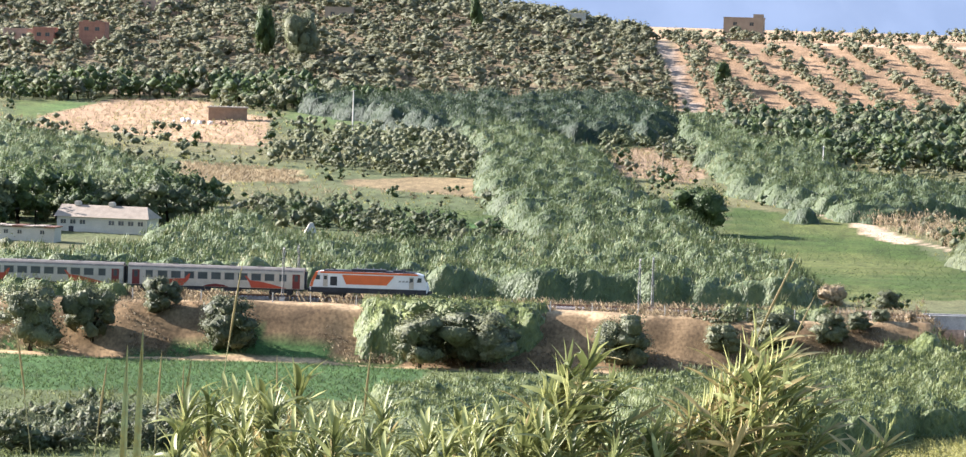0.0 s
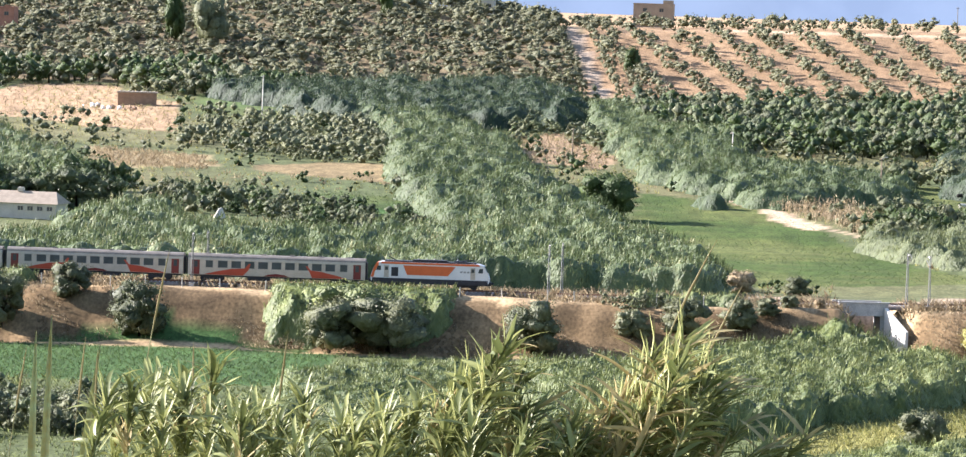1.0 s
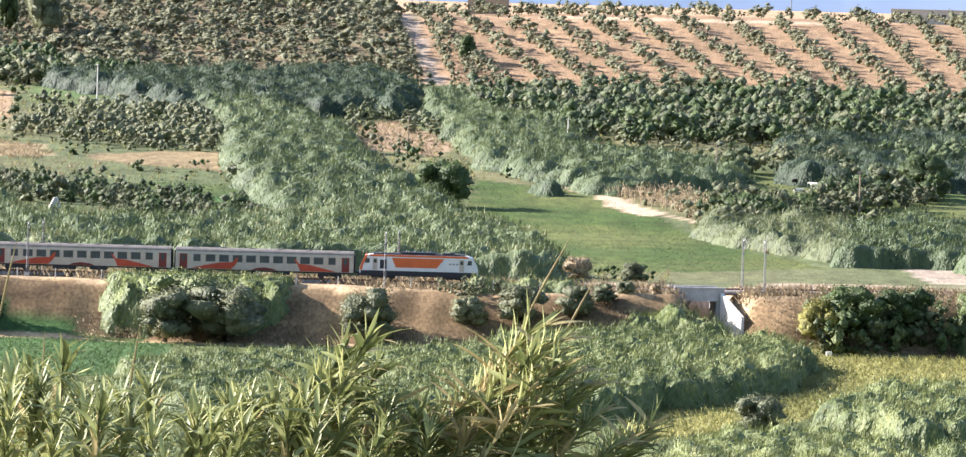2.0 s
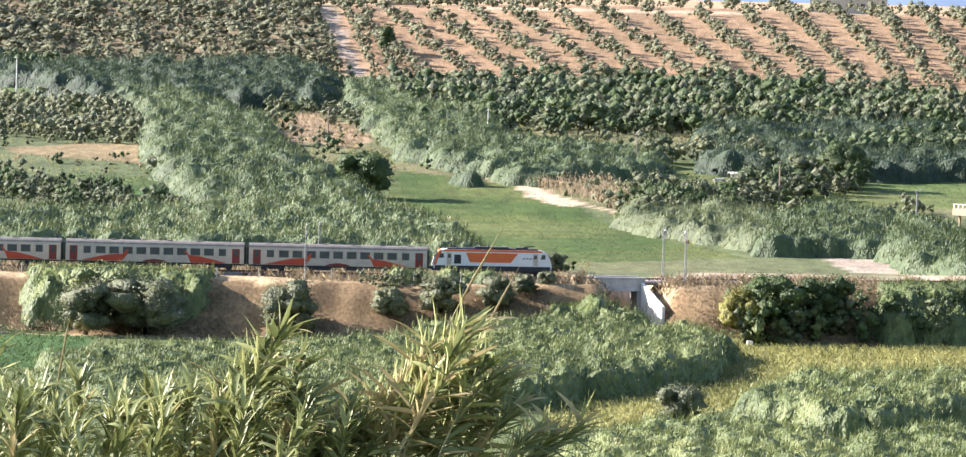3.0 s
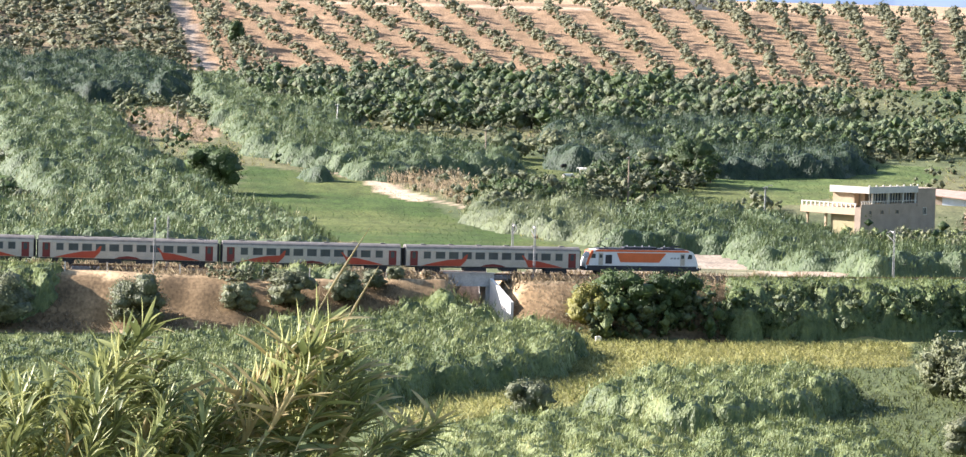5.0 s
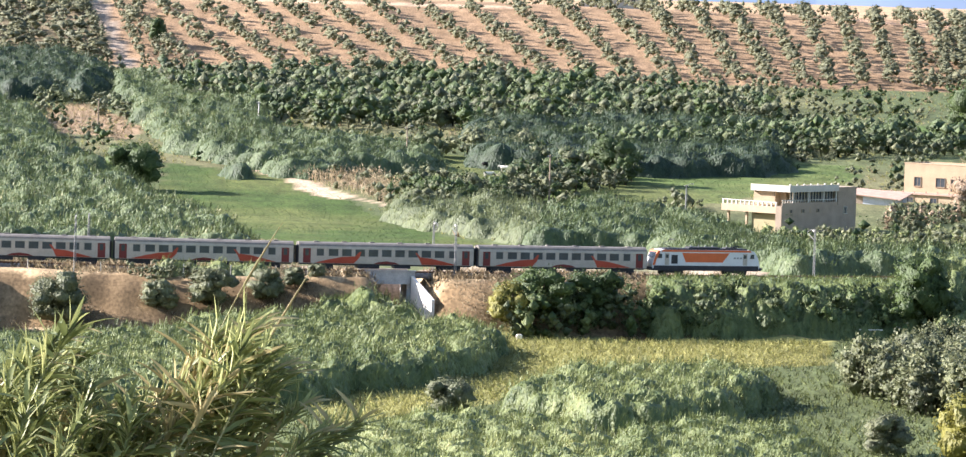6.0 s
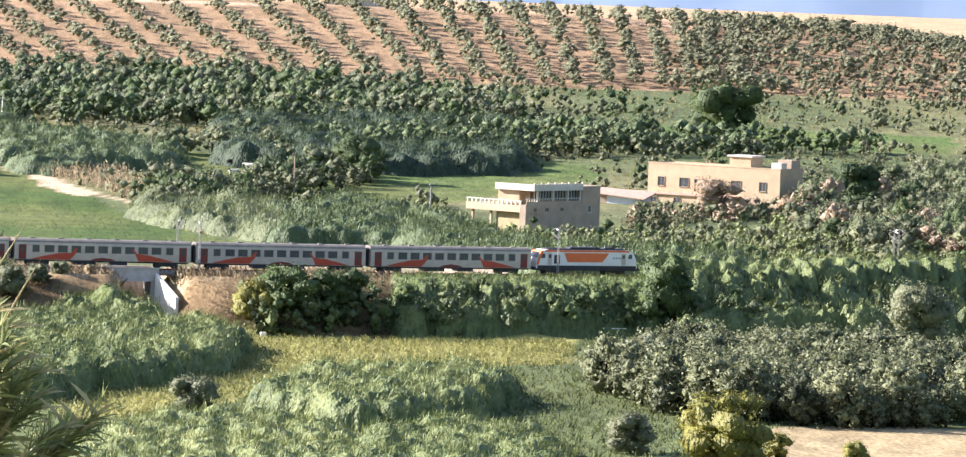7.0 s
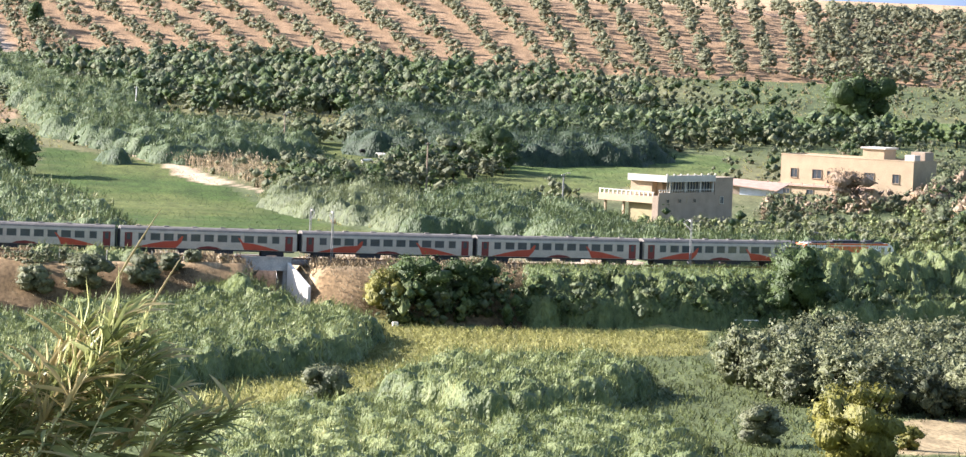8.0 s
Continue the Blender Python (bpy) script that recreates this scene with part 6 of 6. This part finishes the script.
def giant_reed(k, h, lean, dry=0.2, stiff=False):
    """A cane with leaves on its upper part; lean is how far the top hangs to +x."""
    g = np.random.default_rng(500 + k)
    ob = new("giant_reed")
    line = lambda u: Vector((lean * u ** 2.2, 0.06 * math.sin(3 * u + k), h * (u - 0.04 * abs(lean) * u * u)))
    bm = bmesh.new()
    us = np.linspace(0, 1, 9)
    tube(bm, [line(u) for u in us], [0.013 * max(1 - 0.65 * u, 0.2) for u in us], 6)
    part("stalk", bm, M["stalk"], ob)
    count = 27
    low = 0.60 if stiff else 0.64
    for i in range(count):
        u = low + (1 - low) * (i / (count - 1)) ** 0.85
        mesh = STRAW[int(g.integers(0, 3))] if g.uniform() < dry else (STIFF if stiff and g.uniform() < 0.8 else SOFT)[int(g.integers(0, 6))]
        leaf = part("leaf", mesh, None, ob)
        yaw = g.normal() * 55 if g.uniform() < (0.8 if stiff else 0.6) else g.uniform(90, 270)
        steep = -12 + 40 * (u - low) / (1 - low) if stiff else 30 + 34 * (u - low) / (1 - low)
        leaf.location = line(u)
        leaf.rotation_euler = Euler((radians(g.normal() * 30), radians(-(steep + g.normal() * 16)), radians(yaw)))
        s = g.uniform(0.75, 1.15)
        leaf.scale = (s, s, s)
    for u, mesh in ((0.99, FANS[int(g.integers(0, 3))]), (0.88, FANS[3] if g.uniform() < dry else FANS[int(g.integers(0, 3))])):
        top = part("top_leaves", mesh, None, ob)
        way = line(u) - line(u - 0.08)
        top.location = line(u)
        top.rotation_euler = Euler((0, -math.atan2(way.z, way.x), 0))
    return tagged(ob, "tall green and straw-coloured cane reed bending in the wind", "reed", "cane reeds before the camera")


def agave(x, y):
    ob = new("agave")
    ob.location = (x, y, gz(x, y))
    g = np.random.default_rng(9)
    zt = 44 - y * 0.0715 - ob.location.z
    for k, (dx, top, lean) in enumerate(((-0.10, 1.0, 0.05), (0.10, 1.04, 0.10), (0.40, 0.97, 0.55), (-0.35, 0.62, -0.42), (0.2, 0.55, 0.3), (-0.05, 0.5, -0.2), (0.62, 0.5, 0.5))):
        bm = bmesh.new()
        rows = []
        for i in range(9):
            u = i / 8
            w = 0.055 * (1 - u) ** 0.55 * (0.7 + 0.6 * u) + 0.002
            c = Vector((dx * 0.5 + lean * u ** 1.3 * 0.62, 0.1 * g.normal() * 0, zt * top * u))
            rows.append([bm.verts.new(c + Vector(o)) for o in ((-w, 0.0, 0), (0, 0.028, 0), (w, 0, 0), (0, 0.045 * (1 - u) + 0.032, 0))])
        for r, q in zip(rows, rows[1:]):
            for j in range(4):
                bm.faces.new((r[j], r[(j + 1) % 4], q[(j + 1) % 4], q[j]))
        part("leaf", bm, M["agave"], ob)
    tagged(ob, "agave with long pointed pale green leaves", "agave")


M["agave"] = material("agave_leaf", (0.44, 0.47, 0.25), 0.45, vary=0.4, scale=1.5, stain=(0.45, 0.36, 0.14))
agave(-5.66, 41.0)

REEDS = []


def cane_bed():
    """Canes on the slope below the camera: a low mass and two taller leaning clumps."""
    g = np.random.default_rng(21)
    shapes = ((0.2, 0.06, False), (0.4, 0.1, False), (0.1, 0.08, False), (-0.05, 0.1, False), (0.7, 0.25, True), (1.1, 0.4, True), (1.4, 0.45, True), (0.9, 0.6, True))
    kinds = [giant_reed(k, 3.0, *shape) for k, shape in enumerate(shapes)]
    used = set()

    def put(kind, tip, y, top):
        """A cane whose tip hangs at this place."""
        m = kinds[kind]
        base = gz(tip, y)
        s = (top - base) / 3.0
        x = tip - shapes[kind][0] * s
        if kind in used:
            m = copy_thing(m, pose(0, 0, 0))
        used.add(kind)
        m.scale = (s, s, s)
        REEDS.append((m, x, y, base, g.uniform(0, 6.28), g.uniform(-16, 16)))

    for i in range(58):
        x = -4.65 + 3.9 * i / 57 + g.normal() * 0.1
        put(int(g.choice((0, 1, 2, 3, 4 if x > -3 else 0))), x, 40 + g.normal() * 1.0, 40.52 + 0.08 * math.sin(x * 2.6) + g.normal() * 0.12)
    for tip, top in ((-1.42, 41.25), (-1.58, 41.12), (-1.72, 40.98), (-1.5, 40.95), (-1.3, 40.95), (-1.85, 40.85), (-1.62, 40.75), (-1.38, 40.72), (-1.2, 40.7), (-1.95, 40.62), (-1.1, 40.55)):
        put(int(g.choice((4, 4, 5, 7))), tip, 40 + g.normal() * 0.3, top)
    for tip, top in ((0.02, 41.36), (-0.1, 41.22), (0.16, 41.15), (-0.22, 41.08), (0.0, 41.0), (0.3, 40.98), (-0.35, 40.95), (0.12, 40.86), (0.42, 40.84), (-0.15, 40.84), (-0.48, 40.8), (0.28, 40.72), (0.55, 40.66),
                     (-0.3, 40.68), (0.05, 40.68), (-0.6, 40.66), (0.4, 40.55), (0.15, 40.5), (-0.45, 40.5), (-0.1, 40.48), (0.62, 40.45), (0.75, 40.52), (0.08, 41.28), (-0.02, 41.12), (0.22, 41.06), (-0.12, 40.95), (0.1, 40.98), (0.35, 40.88), (-0.25, 40.8)):
        put(int(g.choice((4, 5, 5, 6, 7))), tip, 40 + g.normal() * 0.3, top)
    for tip, top in ((1.05, 40.62), (0.9, 40.5), (0.75, 40.35), (-0.8, 40.6), (-0.95, 40.5), (-0.7, 40.45)):
        put(6, tip, 40, top)


cane_bed()


def dry_stalks():
    g = np.random.default_rng(31)
    for x, top, lean in ((-4.85, 41.75, 0.45), (-0.9, 41.95, 1.15), (-0.55, 41.6, 1.0), (-5.05, 40.9, 0.1), (-5.3, 41.0, 0.2), (-4.2, 41.0, 0.05), (-3.6, 41.1, 0.25), (-6.2, 41.2, -0.2), (-5.9, 40.9, 0.3)):
        y = 40.5
        base = gz(x, y)
        h = top - base
        ob = new("dry_cane")
        bm = bmesh.new()
        us = np.linspace(0, 1, 9)
        tube(bm, [(lean * u ** 2, 0, h * u) for u in us], [0.010 - 0.007 * u for u in us], 6)
        part("stalk", bm, M["stalk"], ob)
        bm = bmesh.new()
        us = np.linspace(0.84, 1.02, 7)
        tube(bm, [(lean * u ** 2 + 0.004, 0, h * u) for u in us], [0.004, 0.008, 0.011, 0.010, 0.008, 0.005, 0.001], 7)
        part("plume", bm, M["cane_dry"], ob, "feathery straw-coloured seed head")
        tagged(ob, "thin straw-coloured dry cane stalk", "reed", "dry canes before the camera")
        REEDS.append((ob, x, y, base, g.uniform(0, 6.28), 0.0))


dry_stalks()

reeds()
fields()
scrub()
woods()
orchards()


# ---- movement ----
def motions():
    times = [0, 0.5, 1, 1.5, 2, 2.5, 3, 3.5, 4, 4.5, 5, 5.5, 6, 6.5, 7, 7.5, 8]

    def ahead(t):
        return -52.0 + 22.0 * t + 0.045 * max(t - 2, 0) ** 2

    def spot(s):
        a, b = on_track(s - 7), on_track(s + 7)
        x, y = (a[0] + b[0]) / 2, (a[1] + b[1]) / 2
        return pose(x, y, RAIL, 0, 0, math.degrees(math.atan2(b[1] - a[1], b[0] - a[0])))

    walk(LOCO, [(t, spot(ahead(t) - 8.75)) for t in times])
    for k, c in enumerate(COACHES):
        walk(c, [(t, spot(ahead(t) - 17.9 - 13.1 - 26.4 * k)) for t in times])
    gust = [-2.2, -1.6, -1.4, -0.8, 0.4, 0.8, 0.6, 0.8, 0.8, 1.2, 1.8, 2.6, 2.0, 1.4, 1.6, 1.4, 1.8]
    for ob, x, y, z, phase, yaw in REEDS:
        walk(ob, [(t, pose(x, y, z, 0.5 * math.sin(1.9 * t + phase), 1.5 * a + 0.7 * math.sin(2.7 * t + phase), yaw)) for t, a in zip(times, gust)])


motions()
